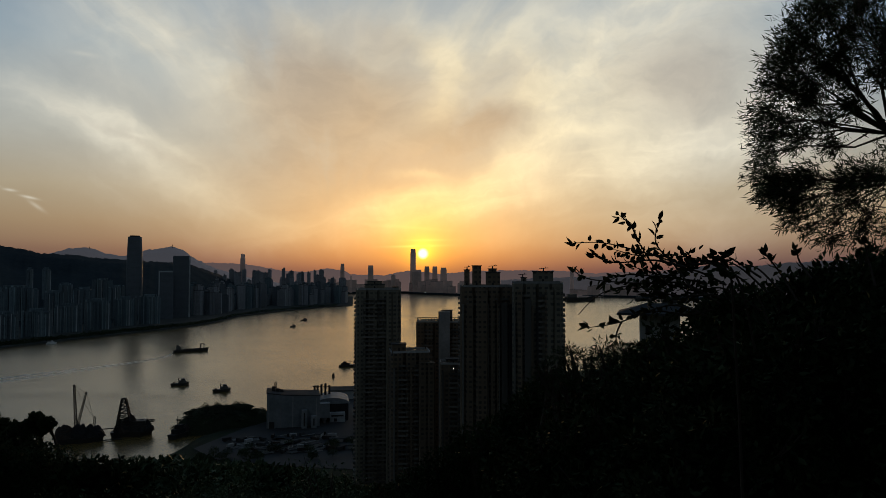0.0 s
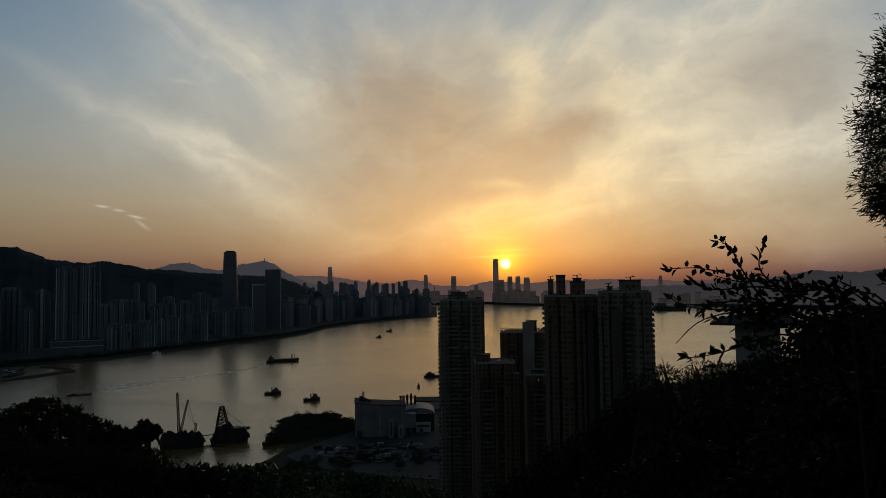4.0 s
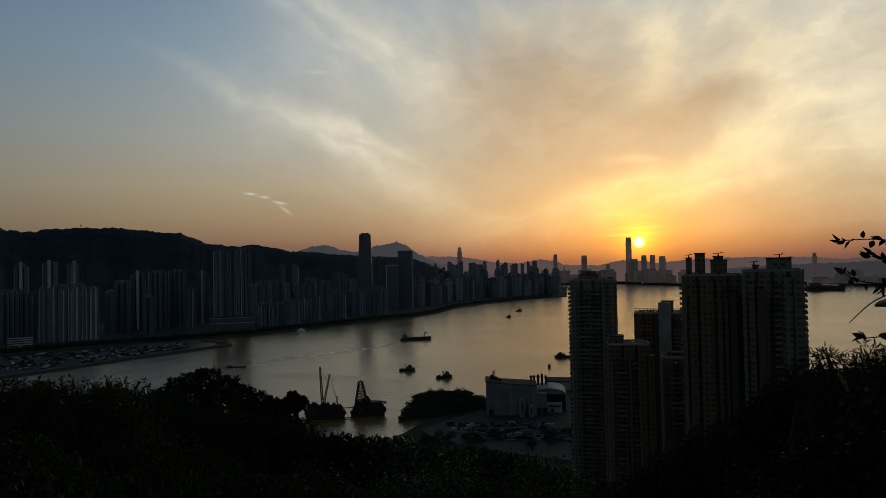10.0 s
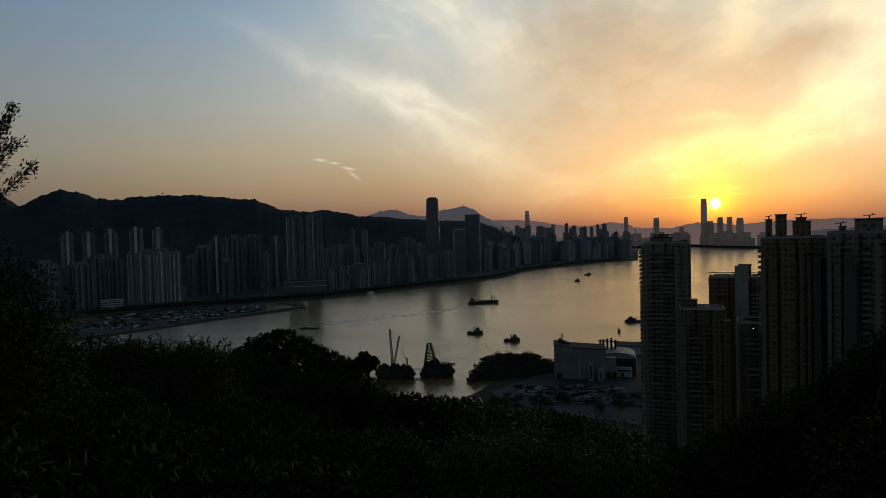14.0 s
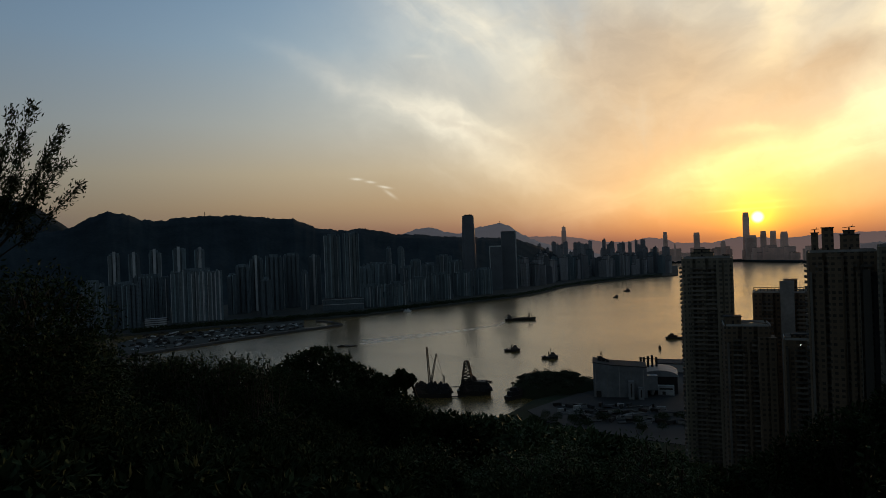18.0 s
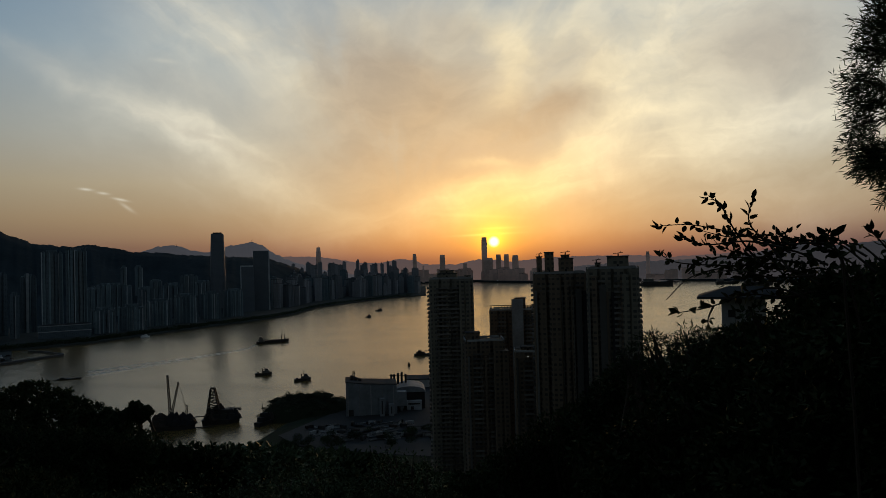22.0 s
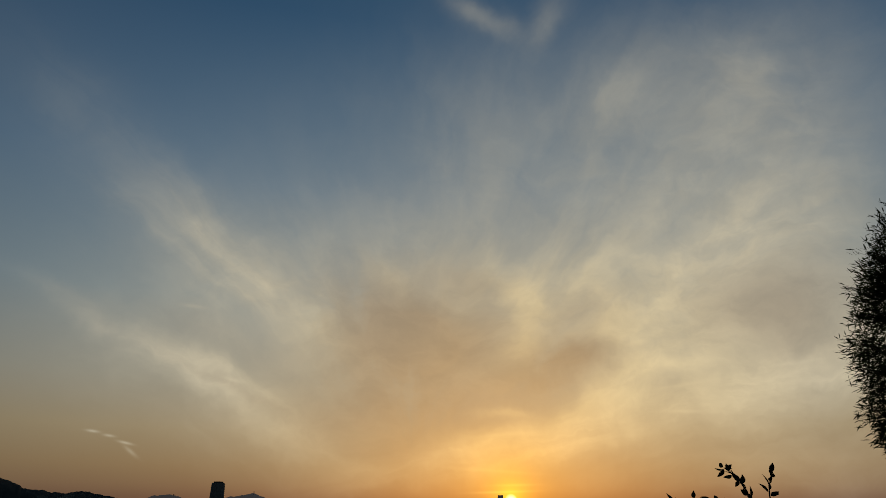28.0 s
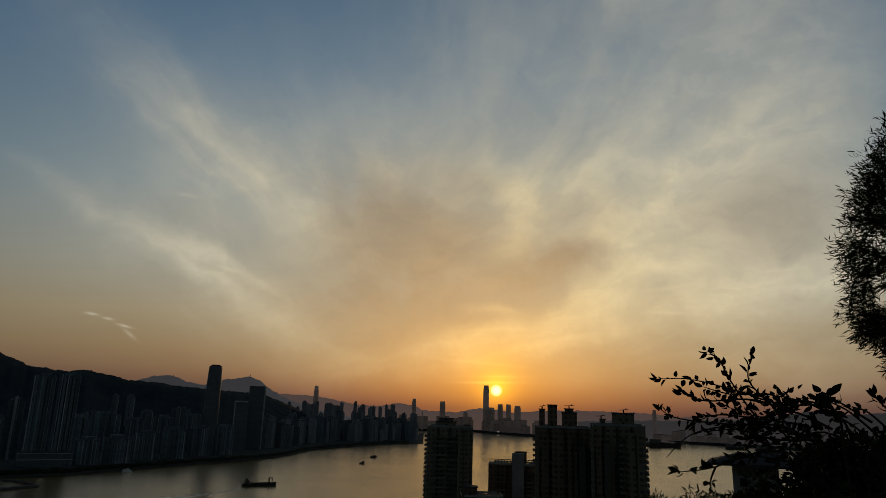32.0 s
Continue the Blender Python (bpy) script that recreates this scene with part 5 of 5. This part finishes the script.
def feathery_tree():
    foot = at(-66, 7.0)
    e = thing("young_tree", (foot.x, foot.y, ground_z(foot.x, foot.y)), 0, "feathery young tree with upright sprays of tiny leaves", "tree")
    inv = e.matrix_world.inverted()
    g2 = np.random.default_rng(15)
    wood, q, d = Form(), [], []
    root = sight(-63.5, -1, 6.4)
    wood.path([Vector((foot.x, foot.y, ground_z(foot.x, foot.y) - 0.2)), sight(-64.5, -8, 6.6), root], 0.05, 0.03)
    for a, el in ((-59.0, 11.2), (-60.3, 10.6), (-61.6, 11.0), (-57.1, 9.7), (-57.6, 8.6), (-56.9, 7.4), (-57.9, 6.6), (-56.0, 5.6), (-59.6, 8.2), (-61.0, 8.0), (-62.4, 9.0), (-63.5, 11), (-60.0, 6.2)):
        tip = sight(a - 0.5, el, 6.2 + g2.uniform(-0.2, 0.2))
        mid = root.lerp(tip, 0.5) + Vector((0.02, 0, -0.05))
        wood.path([root, mid, tip], 0.008, 0.0015, 5)
        for k in range(46):
            t = g2.uniform(0.42, 1)
            p = mid.lerp(tip, (t - 0.5) * 2) if t > 0.5 else root.lerp(mid, t * 2)
            for _ in range(11):
                q.append(np.array(p) + g2.normal(size=3) * 0.026)
                d.append(np.array(tip - root) * 0.8 + g2.normal(size=3) * 0.6)
    wood.obj("stem", BARK, e).matrix_parent_inverse = inv
    link("crown", leaf_mesh("crown", np.array(q), np.array(d), 0.042, 0.3, 8), LEAF2, e).matrix_parent_inverse = inv


feathery_tree()


# ---- waterfront and boats ----
FOAM = material("broken_water", (0.42, 0.38, 0.32), 0.45, grain=0.4, patch=0.03, specular=0.5)

def lattice(f, a, b, w0, w1, n=8, r=0.35):
    """A square lattice mast from a to b."""
    a, b = Vector(a), Vector(b)
    d = (b - a).normalized()
    s = d.cross(Vector((0, 1, 0.01))).normalized()
    t = d.cross(s)
    ring = []
    for i in range(n + 1):
        k = i / n
        c, w = a.lerp(b, k), (w0 + (w1 - w0) * k) / 2
        ring.append([c + s * w + t * w, c - s * w + t * w, c - s * w - t * w, c + s * w - t * w])
    for i in range(n):
        for j in range(4):
            f.rod(ring[i][j], ring[i + 1][j], r, n=4)
            f.rod(ring[i][j], ring[i + 1][(j + 1) % 4], r * 0.6, n=4)
            f.rod(ring[i + 1][j], ring[i + 1][(j + 1) % 4], r * 0.6, n=4)
    return f


def hull(length, beam, height, rake=0.25):
    """A ship's hull: pointed bow, square stern, bow to +x."""
    f = Form()
    plan = [(-0.5, -0.42), (0.22, -0.5), (0.4, -0.3), (0.5, 0), (0.4, 0.3), (0.22, 0.5), (-0.5, 0.42)]
    low = [(x * length * (1 - 0.06), y * beam * 0.85, -1.0) for x, y in plan]
    high = [(x * length, y * beam, height * (1 + (0.35 if x > 0.3 else 0))) for x, y in plan]
    n = len(plan)
    return f.add(low + high, [(i, (i + 1) % n, n + (i + 1) % n, n + i) for i in range(n)] + [tuple(range(n - 1, -1, -1)), tuple(range(n, 2 * n))])


def ship():
    p = at(-20.9, 1373)
    e = thing("cargo_ship", (p.x, p.y, 0), 30, "dark working cargo ship with stern house and bow gantry under way", "ship")
    hull(66, 14, 4.8).obj("hull", HULL, e)
    Form().box(-23, 0, 4.5, 9, 10, 4).box(-23, 0, 8.5, 7, 9, 3).box(-24, 0, 11.5, 4, 6, 2.4).obj("wheelhouse", CABIN, e)
    Form().box(2, 0, 4.5, 36, 9, 1.6).obj("hatch", RUST, e)
    Form().rod((18, -4, 4), (18, -4, 15), 0.6).rod((18, 4, 4), (18, 4, 15), 0.6).rod((18, -4.5, 14.5), (18, 4.5, 14.5), 0.6).rod((24, 0, 5), (24, 0, 15.5), 0.7).rod((18, 0, 14.5), (24, 0, 14.5), 0.6).obj("gantry", STEEL, e)
    Form().rod((-26, 0, 13), (-26, 0, 19), 0.35).obj("mast", STEEL, e)


def tug(az, r, yaw, scale=1.0):
    p = at(az, r)
    e = thing("tugboat", (p.x, p.y, 0), yaw, "small dark tugboat with tall wheelhouse", "boat", "boats in the harbour")
    e.scale = (scale,) * 3
    hull(19, 7, 2.6).obj("hull", HULL, e)
    room = Form().box(2.5, 0, 2.6, 8, 5, 2.4).box(3.2, 0, 5.0, 4, 4, 2.4, 0.9).obj("wheelhouse", CABIN, e)
    Form().box(3.2, 0, 5.9, 4.1, 4.05, 0.8, 0.97).obj("window_band", HULL, room)
    Form().rod((1, 0, 7), (1, 0, 11.5), 0.18).rod((0.2, -1.2, 9.6), (0.2, 1.2, 9.6), 0.1).obj("mast", STEEL, e)
    Form().rod((-1, 0, 4.6), (-1.4, 0, 8), 0.7, 0.6, 8).obj("funnel", RUST, e)
    Form().box(-6, 0, 2.6, 2, 2.4, 1.1).obj("winch", STEEL, e)


ship()
tug(-21.7, 973, 20, 1.25)
tug(-18.5, 905, 25, 1.2)
tug(-12.8, 1907, 60, 1.0)
tug(-11.9, 2140, 40, 1.2)
p = at(-8.2, 1093)
e = thing("work_barge", (p.x, p.y, 0), 10, "dark work barge with a deckhouse", "boat", "boats in the harbour")
hull(30, 9, 3).obj("hull", HULL, e)
Form().box(-4, 0, 3, 14, 7, 3).box(-5, 0, 6, 6, 5, 2.6).obj("wheelhouse", RUST, e)
Form().rod((4, 0, 3), (4, 0, 10), 0.3).rod((4, 0, 9), (11, 0, 6), 0.25).obj("derrick", STEEL, e)
p = at(-36.0, 1090)
e = thing("flat_barge", (p.x, p.y, 0), 25, "low dark flat barge adrift near the wake", "boat", "boats in the harbour")
hull(32, 9, 1.6).obj("hull", HULL, e)
Form().box(-8, 0, 1.6, 6, 5, 1.6).obj("cabin", HULL, e)
p = at(-30.7, 1650)
e = thing("ferry", (p.x, p.y, 0), 30, "small white ferry by the far sea wall", "boat", "boats in the harbour")
hull(20, 6, 2.4).obj("hull", WHITE, e)
Form().box(-1, 0, 2.4, 13, 5, 2.6).box(1, 0, 5, 5, 4, 2.2).obj("cabin", WHITE, e)
p = at(-9.43, 990)
e = thing("buoy", (p.x, p.y, 0), 0, "dark mooring buoy on the water", "buoy")
Form().rod((0, 0, -0.5), (0, 0, 3.5), 2.2, 1.9, 10).obj("float", RUST, e)
Form().rod((0, 0, 3.5), (0, 0, 6.5), 0.9, 0.3, 6).obj("top_mark", STEEL, e)


def crane_barge(az, r, yaw, label):
    p = at(az, r)
    e = thing("crane_barge", (p.x, p.y, 0), yaw, label, "boat", "crane barges by the shore")
    hull(40 if az < -27 else 36, 17, 5.0).obj("hull", HULL, e)
    return e


def heap(name, parent, x, y, z, sx, sy, sz, seed, mat):
    """A lumpy mound of scrap, nets and stores on a deck."""
    n, rings, v, f = 22, 7, [], []
    for j in range(rings + 1):
        k = j / rings
        for i in range(n):
            t = 2 * math.pi * i / n
            lump = 1 + 0.34 * noise.noise(Vector((math.cos(t) * 2.2, math.sin(t) * 2.2, seed + k * 3)))
            h = sz * (1 - k ** 3) * (1 + 0.55 * noise.noise(Vector((math.cos(t) * k * 4, math.sin(t) * k * 4, seed * 1.7))))
            v.append((x + sx * k * lump * math.cos(t), y + sy * k * lump * math.sin(t), z + h))
    for j in range(rings):
        for i in range(n):
            f.append((j * n + i, (j + 1) * n + i, (j + 1) * n + (i + 1) % n, j * n + (i + 1) % n))
    return Form().add(v, f).obj(name, mat, parent)


e = crane_barge(-28.7, 690, 20, "derrick barge with tall masts moored by the shore")
Form().box(-10, 0, 5, 16, 12, 5).box(-13, 0, 10, 8, 9, 3.2).box(6, 2, 5, 9, 9, 4.5).box(14, -2, 5, 6, 6, 3).obj("deckhouse", HULL, e)
heap("mound", e, -12, 0, 4, 10, 8, 11, 3, RUST)
heap("mound", e, 9, 0, 4, 12, 8, 9, 5, STEEL)
heap("cargo_net", e, 0, -4, 4, 8, 5, 12, 9, STEEL)
lattice(Form(), (-3, 0, 6), (-5.5, 0, 52), 2.4, 1.2, 12, 0.4).obj("mast", STEEL, e)
lattice(Form(), (-4, 0, 6), (4.5, 0, 45), 2.2, 1.0, 12, 0.34).obj("boom", STEEL, e)
Form().rod((-5.5, 0, 51), (11, 0, 20), 0.16).rod((4.5, 0, 45), (12, 0, 16), 0.16).rod((-5.5, 0, 51), (4.5, 0, 44), 0.14).obj("cable", STEEL, e)
lattice(Form(), (10, 0, 3.4), (12, 0, 22), 2.4, 1.4, 6, 0.25).obj("gallows", STEEL, e)
e = crane_barge(-25.1, 695, 15, "crane barge with a steep lattice frame and boom")
Form().box(0, 0, 5, 26, 13, 5).box(5, 0, 10, 14, 10, 4).obj("deckhouse", HULL, e)
heap("mound", e, -4, 0, 4, 13, 8, 12, 13, RUST)
heap("mound", e, 10, 0, 4, 9, 8, 9, 17, STEEL)
lattice(Form(), (-7, 0, 5), (-8, 0, 35), 14, 3.6, 9, 0.75).obj("tower_frame", STEEL, e)
Form().rod((-7.6, 0, 34), (15, 0, 14), 0.16).rod((-7.4, 0, 32), (13, 0, 9), 0.14).obj("cable", STEEL, e)
lattice(Form(), (0, 0, 12), (19, 0, 13), 2.6, 1.8, 6, 0.45).obj("boom", STEEL, e)
p = at(-26.9, 690)
e = thing("gangway", (p.x, p.y, 0), 25, "steel gangway between the crane barges", "gangway")
Form().box(0, 0, 9, 15, 1.2, 0.7).rod((-7, 0, 9), (-9, 0, 4), 0.4).rod((7, 0, 9), (10, 0, 4), 0.4).obj("deck", STEEL, e)
Form().box(2, -8, 0.4, 22, 1.6, 0.8).obj("boom_float", STEEL, e)


def islet():
    """A headland of rock and scrub beside the works."""
    c = at(-18.2, 695)
    v, f, n, rings = [], [], 40, 8
    for j in range(rings + 1):
        k = j / rings
        for i in range(n):
            t = 2 * math.pi * i / n
            lump = 1 + 0.18 * noise.noise(Vector((math.cos(t) * 2, math.sin(t) * 2, 3)))
            x, y = 50 * k * lump * math.cos(t), 30 * k * lump * math.sin(t)
            z = 19 * (1 - k ** 5) + (5 * noise.noise(Vector((x, y, 0)) * 0.06) + 1.5 * noise.noise(Vector((x, y, 7)) * 0.16)) * (1 - k * k) - 2 * k
            v.append((x, y, z))
    for j in range(rings):
        for i in range(n):
            f.append((j * n + i, (j + 1) * n + i, (j + 1) * n + (i + 1) % n, j * n + (i + 1) % n))
    o = Form().add(v, f).obj("headland", SOIL, smooth=True)
    o.matrix_world = pose(c.x, c.y, 0, 0, 0, 18)
    tagged(o, "low scrub-covered headland in the water beside the works", "headland", kind="structure")
    g2 = np.random.default_rng(3)
    for k in range(150):
        t, q = g2.uniform(0, 6.28), g2.uniform(0, 0.97) ** 0.7
        dx, dy = 50 * q * math.cos(t), 30 * q * math.sin(t)
        w = radians(18)
        x, y = c.x + dx * math.cos(w) - dy * math.sin(w), c.y + dx * math.sin(w) + dy * math.cos(w)
        h = g2.uniform(1.2, 3.8) + (3.0 if k % 9 == 0 else 0)
        shrub((x, y, 19 * (1 - q ** 5) - 0.5), [(0, 0, h * 0.5, 3.0, 3.0, h * 0.42), (2, 1, h * 0.35, 2.2, 2.2, h * 0.35)], 450, 0.7, 0.6, "small pale tree on the headland", "tree", "tree", mat=SCRUB, stems=2, seed=600 + k, group="trees on the headland")


islet()
p = at(-21.6, 672)
e = thing("work_boat", (p.x, p.y, 0), 70, "dark work boat with wheelhouse moored at the headland", "boat", "boats in the harbour")
hull(26, 9, 4).obj("hull", HULL, e)
Form().box(-3, 0, 4, 11, 7, 4).box(-2, 0, 8, 6, 5, 3.5).obj("wheelhouse", STEEL, e)
Form().rod((-4, 0, 11), (-4, 0, 20), 0.3).rod((5, 0, 4), (9, 0, 15), 0.35).obj("mast", STEEL, e)
heap("stores", e, 7, 0, 3.6, 6, 4, 5, 23, RUST)


def works():
    p = at(-12.75, 668)
    e = thing("concrete_works", (p.x, p.y, 5.6), 14, "grey waterfront concrete works with silos and hoppers", "building")
    Form().add([(-25, -14, 0), (25, -14, 0), (25, 14, 0), (-25, 14, 0), (-25, -14, 33), (-8, -14, 30.5), (-8, 14, 30.5), (-25, 14, 33), (25, -14, 28.5), (25, 14, 28.5)],
               [(0, 1, 8, 5, 4), (2, 3, 7, 6, 9), (1, 2, 9, 8), (3, 0, 4, 7), (4, 5, 6, 7), (5, 8, 9, 6), (3, 2, 1, 0)]).obj("wall", METAL, e)
    Form().add([(-25.5, -14.5, 33.1), (-8, -14.5, 30.6), (-8, 14.5, 30.6), (-25.5, 14.5, 33.1), (-25.5, -14.5, 34.0), (-8, -14.5, 31.5), (-8, 14.5, 31.5), (-25.5, 14.5, 34.0), (25.5, -14.5, 28.6), (25.5, 14.5, 28.6), (25.5, -14.5, 29.5), (25.5, 14.5, 29.5)],
               [(0, 1, 5, 4), (1, 8, 10, 5), (2, 3, 7, 6), (9, 2, 6, 11), (3, 0, 4, 7), (8, 9, 11, 10), (4, 5, 6, 7), (5, 10, 11, 6), (3, 2, 1, 0), (1, 2, 9, 8)]).obj("roof", ROOF, e)
    for i in range(9):
        Form().box(-23 + i * 5.6, -14.3, 0, 0.8, 0.7, 27 if i > 4 else 29).obj("rib", METAL if i % 2 else CONCRETE, e)
    Form().box(-20, -14.2, 0, 6, 0.6, 6).obj("shutter", HULL, e)
    for x, hgt in ((10, 17), (19, 11)):
        stair = Form().box(x, -19, 0, 5, 6, hgt).obj("annex", METAL, e, "pale stair annex")
        Form().box(x, -22.1, 2, 1.2, 0.3, hgt - 4).obj("window", HULL, stair)
    Form().box(30, -4, 6, 10, 9, 14, 1.0).rod((30, -4, 6), (30, -4, 0.5), 3.4, 1.2, 10).obj("hopper", METAL, e)
    Form().rod((24, -8, 18), (36, -2, 9), 1.2, n=6).obj("chute", PALE, e)
    f = Form()
    for x, h in ((-19, 7), (-15, 5), (-11, 3)):
        f.box(x, 0, 30.5, 3.2, 3.5, h)
    f.rod((-19, 0, 37), (-10, 0, 33), 0.6).obj("head_house", STEEL, e)
    lattice(Form(), (-17, 4, 32), (-17, 4, 41), 2.5, 2.0, 4, 0.3).obj("mast", STEEL, e)
    q = at(-9.5, 690)
    e = thing("works_shed", (q.x, q.y, 5.6), 10, "grey shed with a curved roof at the works", "building")
    Form().prism([(-16, -16), (16, -16), (16, 16), (-16, 16)], 0, 17).obj("wall", STEEL, e)
    n = 10
    arc = [(-17 * math.cos(math.pi * i / n), 17.05 + 6 * math.sin(math.pi * i / n)) for i in range(n + 1)]
    v = [(x, -17, z) for x, z in arc] + [(x, 17, z) for x, z in arc]
    Form().add(v, [(i, i + 1, n + 2 + i, n + 1 + i) for i in range(n)] + [tuple(range(n, -1, -1)), tuple(range(n + 1, 2 * n + 2))]).obj("roof", METAL, e, "pale curved roof")
    Form().box(5, -19, 0, 15, 6, 9).obj("office", PALE, e, "pale office at the foot of the shed")
    part_of = bpy.data.objects["office"]
    Form().box(5, -22.2, 5.4, 12, 0.3, 1.6).box(3, -22.2, 0.5, 3, 0.3, 3.2).obj("window", HULL, part_of)
    f = Form()
    for x in (-12, -9, -5, -1, 3):
        f.box(x - 6, 6, 22, 2.2, 2.2, 10 + (x % 3))
    f.rod((-20, 6, 31), (0, 6, 30), 0.5).obj("conveyor", STEEL, e)
    q = at(-7.2, 800)
    e = thing("works_shed", (q.x, q.y, 5.6), 6, "long dark shed at the end of the works", "building")
    Form().box(0, 0, 0, 70, 26, 9).obj("wall", CONCRETE, e)
    Form().box(0, 0, 9, 72, 28, 1.2).obj("roof", ROOF, e)


works()
g = np.random.default_rng(23)
for k in range(34):
    a, r = g.uniform(-18.5, -5.5), g.uniform(555, 640)
    if r > 620:
        continue
    p = at(a, r)
    e = thing("lorry", (p.x, p.y, 5.62), g.uniform(0, 180), "dusty lorry parked in the yard", "vehicle", "lorries in the yard")
    Form().box(-1.2, 0, 0.9, 6, 2.4, 2.4).obj("load_bed", (CONCRETE, ROOF, RUST, STEEL)[k % 4], e)
    Form().box(3.0, 0, 0.6, 1.9, 2.3, 2.3, 0.95).obj("cab", PALE if k % 5 == 0 else STEEL, e)
    for wx in (-3, 2.8):
        Form().rod((wx, -1.2, 0.5), (wx, 1.2, 0.5), 0.5, n=8).obj("wheel", HULL, e)
for k in range(46):
    a, r = g.uniform(-17.5, -10), g.uniform(560, 622)
    p = at(a, r)
    e = thing("pipe_stack", (p.x, p.y, 5.62), 32 + g.uniform(-14, 14), "stack of long pale pipes lying in the yard", "pipes", "pipe stacks in the yard")
    for j in range(4):
        Form().rod((-g.uniform(5, 8), j * 1.1, 0.5), (g.uniform(5, 8), j * 1.1, 0.5), 0.48, n=6).obj("pipe", (CONCRETE, BALCONY, ROCK)[(k + j) % 3], e)
for k in range(16):
    a, r = g.uniform(-17, -5), g.uniform(555, 625)
    p = at(a, r)
    e = thing("site_hut", (p.x, p.y, 5.62), g.uniform(0, 90), "low dark site hut in the yard", "hut", "site huts")
    Form().box(0, 0, 0, g.uniform(7, 14), 5, 3).obj("wall", CONCRETE, e)
    Form().box(0, 0, 3, g.uniform(14, 15), 6, 0.4).obj("roof", ROOF, e)
for k in range(34):
    a = g.uniform(-20.5, -4)
    p = at(a, g.uniform(540, 585))
    h = g.uniform(5, 9)
    shrub((p.x, p.y, ground_z(p.x, p.y)), [(0, 0, h * 0.6, 3.6, 3.6, h * 0.35), (2, 1, h * 0.5, 2.6, 2.6, h * 0.3), (-2, 1, h * 0.45, 2.4, 2.4, h * 0.3)], 700, 0.7, 0.55, "dark roadside tree by the yard", "tree", "tree", stems=3, seed=800 + k, group="roadside trees")
# moored boats in the shelter behind the breakwater
for k in range(250):
    a = g.uniform(-53, -39.5)
    r = g.uniform(1235, 1480)
    if r < np.interp(a, [-52.5, -44, -36.6], [1200, 1310, 1430]):
        continue
    p = at(a, r)
    s = g.uniform(0.5, 1.15)
    e = thing("moored_boat", (p.x, p.y, 0), g.uniform(0, 180), "pale moored boat in the shelter", "boat", "moored boats in the shelter")
    e.scale = (s, s, s)
    hull(15, 5, 2.0).obj("hull", PALE if k % 9 == 1 else HULL, e)
    Form().box(-1, 0, 2, 7, 3.6, 2.2).obj("cabin", PALE if k % 3 == 0 else STEEL, e)


def pavilion():
    p = at(18.2, 165)
    e = thing("hillside_house", (p.x, p.y, gz(p.x, p.y)), -18, "hillside house with a broad overhanging hipped roof", "house")
    z = 155 + math.tan(radians(-3.5)) * 165 - gz(p.x, p.y)
    Form().box(0, 0, 0, 9, 8, z).obj("wall", CONCRETE, e)
    Form().add([(-9.5, -7, z), (9.5, -7, z), (9.5, 7, z), (-9.5, 7, z), (-9.5, -7, z + 0.5), (9.5, -7, z + 0.5), (9.5, 7, z + 0.5), (-9.5, 7, z + 0.5), (-3, 0, z + 2.6), (5, 0, z + 2.6)],
               [(0, 1, 5, 4), (1, 2, 6, 5), (2, 3, 7, 6), (3, 0, 4, 7), (3, 2, 1, 0), (4, 5, 9, 8), (6, 7, 8, 9), (5, 6, 9), (7, 4, 8)]).obj("roof", ROOF, e)
    for x in (-2.4, 1.2):
        Form().box(x, -4.05, z - 4.2, 1.5, 0.3, 1.7).obj("window", HULL, e)


pavilion()
for a, r, s in ((11.8, 3550, 2.4), (19.4, 3500, 2.0), (17, 3700, 1.5)):
    p = at(a, r)
    e = thing("moored_ship", (p.x, p.y, 0), 8, "large moored vessel across the harbour", "ship", "moored ships")
    e.scale = (s, s, s)
    hull(70, 14, 9).obj("hull", HULL, e)
    Form().box(-20, 0, 9, 20, 11, 7).obj("wheelhouse", CABIN, e)


def wake():
    """The ship's wake: two low folds of broken water trailing astern."""
    f = Form()
    for side in (-1, 1):
        pts = []
        for i in range(26):
            t = i / 25
            a, r = -22.3 - 12.5 * t, 1345 - 215 * t ** 0.55 + side * (4 + 14 * t)
            pts.append((at(a, r), (1.2 + 4.5 * t) * (1 + 0.4 * math.sin(i * 2.3))))
        for (p, w), (q, u) in zip(pts, pts[1:]):
            d = (q - p).normalized()
            n = Vector((-d.y, d.x, 0))
            f.add([p - n * w, q - n * u, q + Vector((0, 0, 0.35)), p + Vector((0, 0, 0.35)), p + n * w, q + n * u], [(0, 1, 2, 3), (3, 2, 5, 4)])
    tagged(f.obj("water_wake", FOAM, smooth=True), "pale ship's wake trailing across the harbour", "water", kind="structure")


wake()
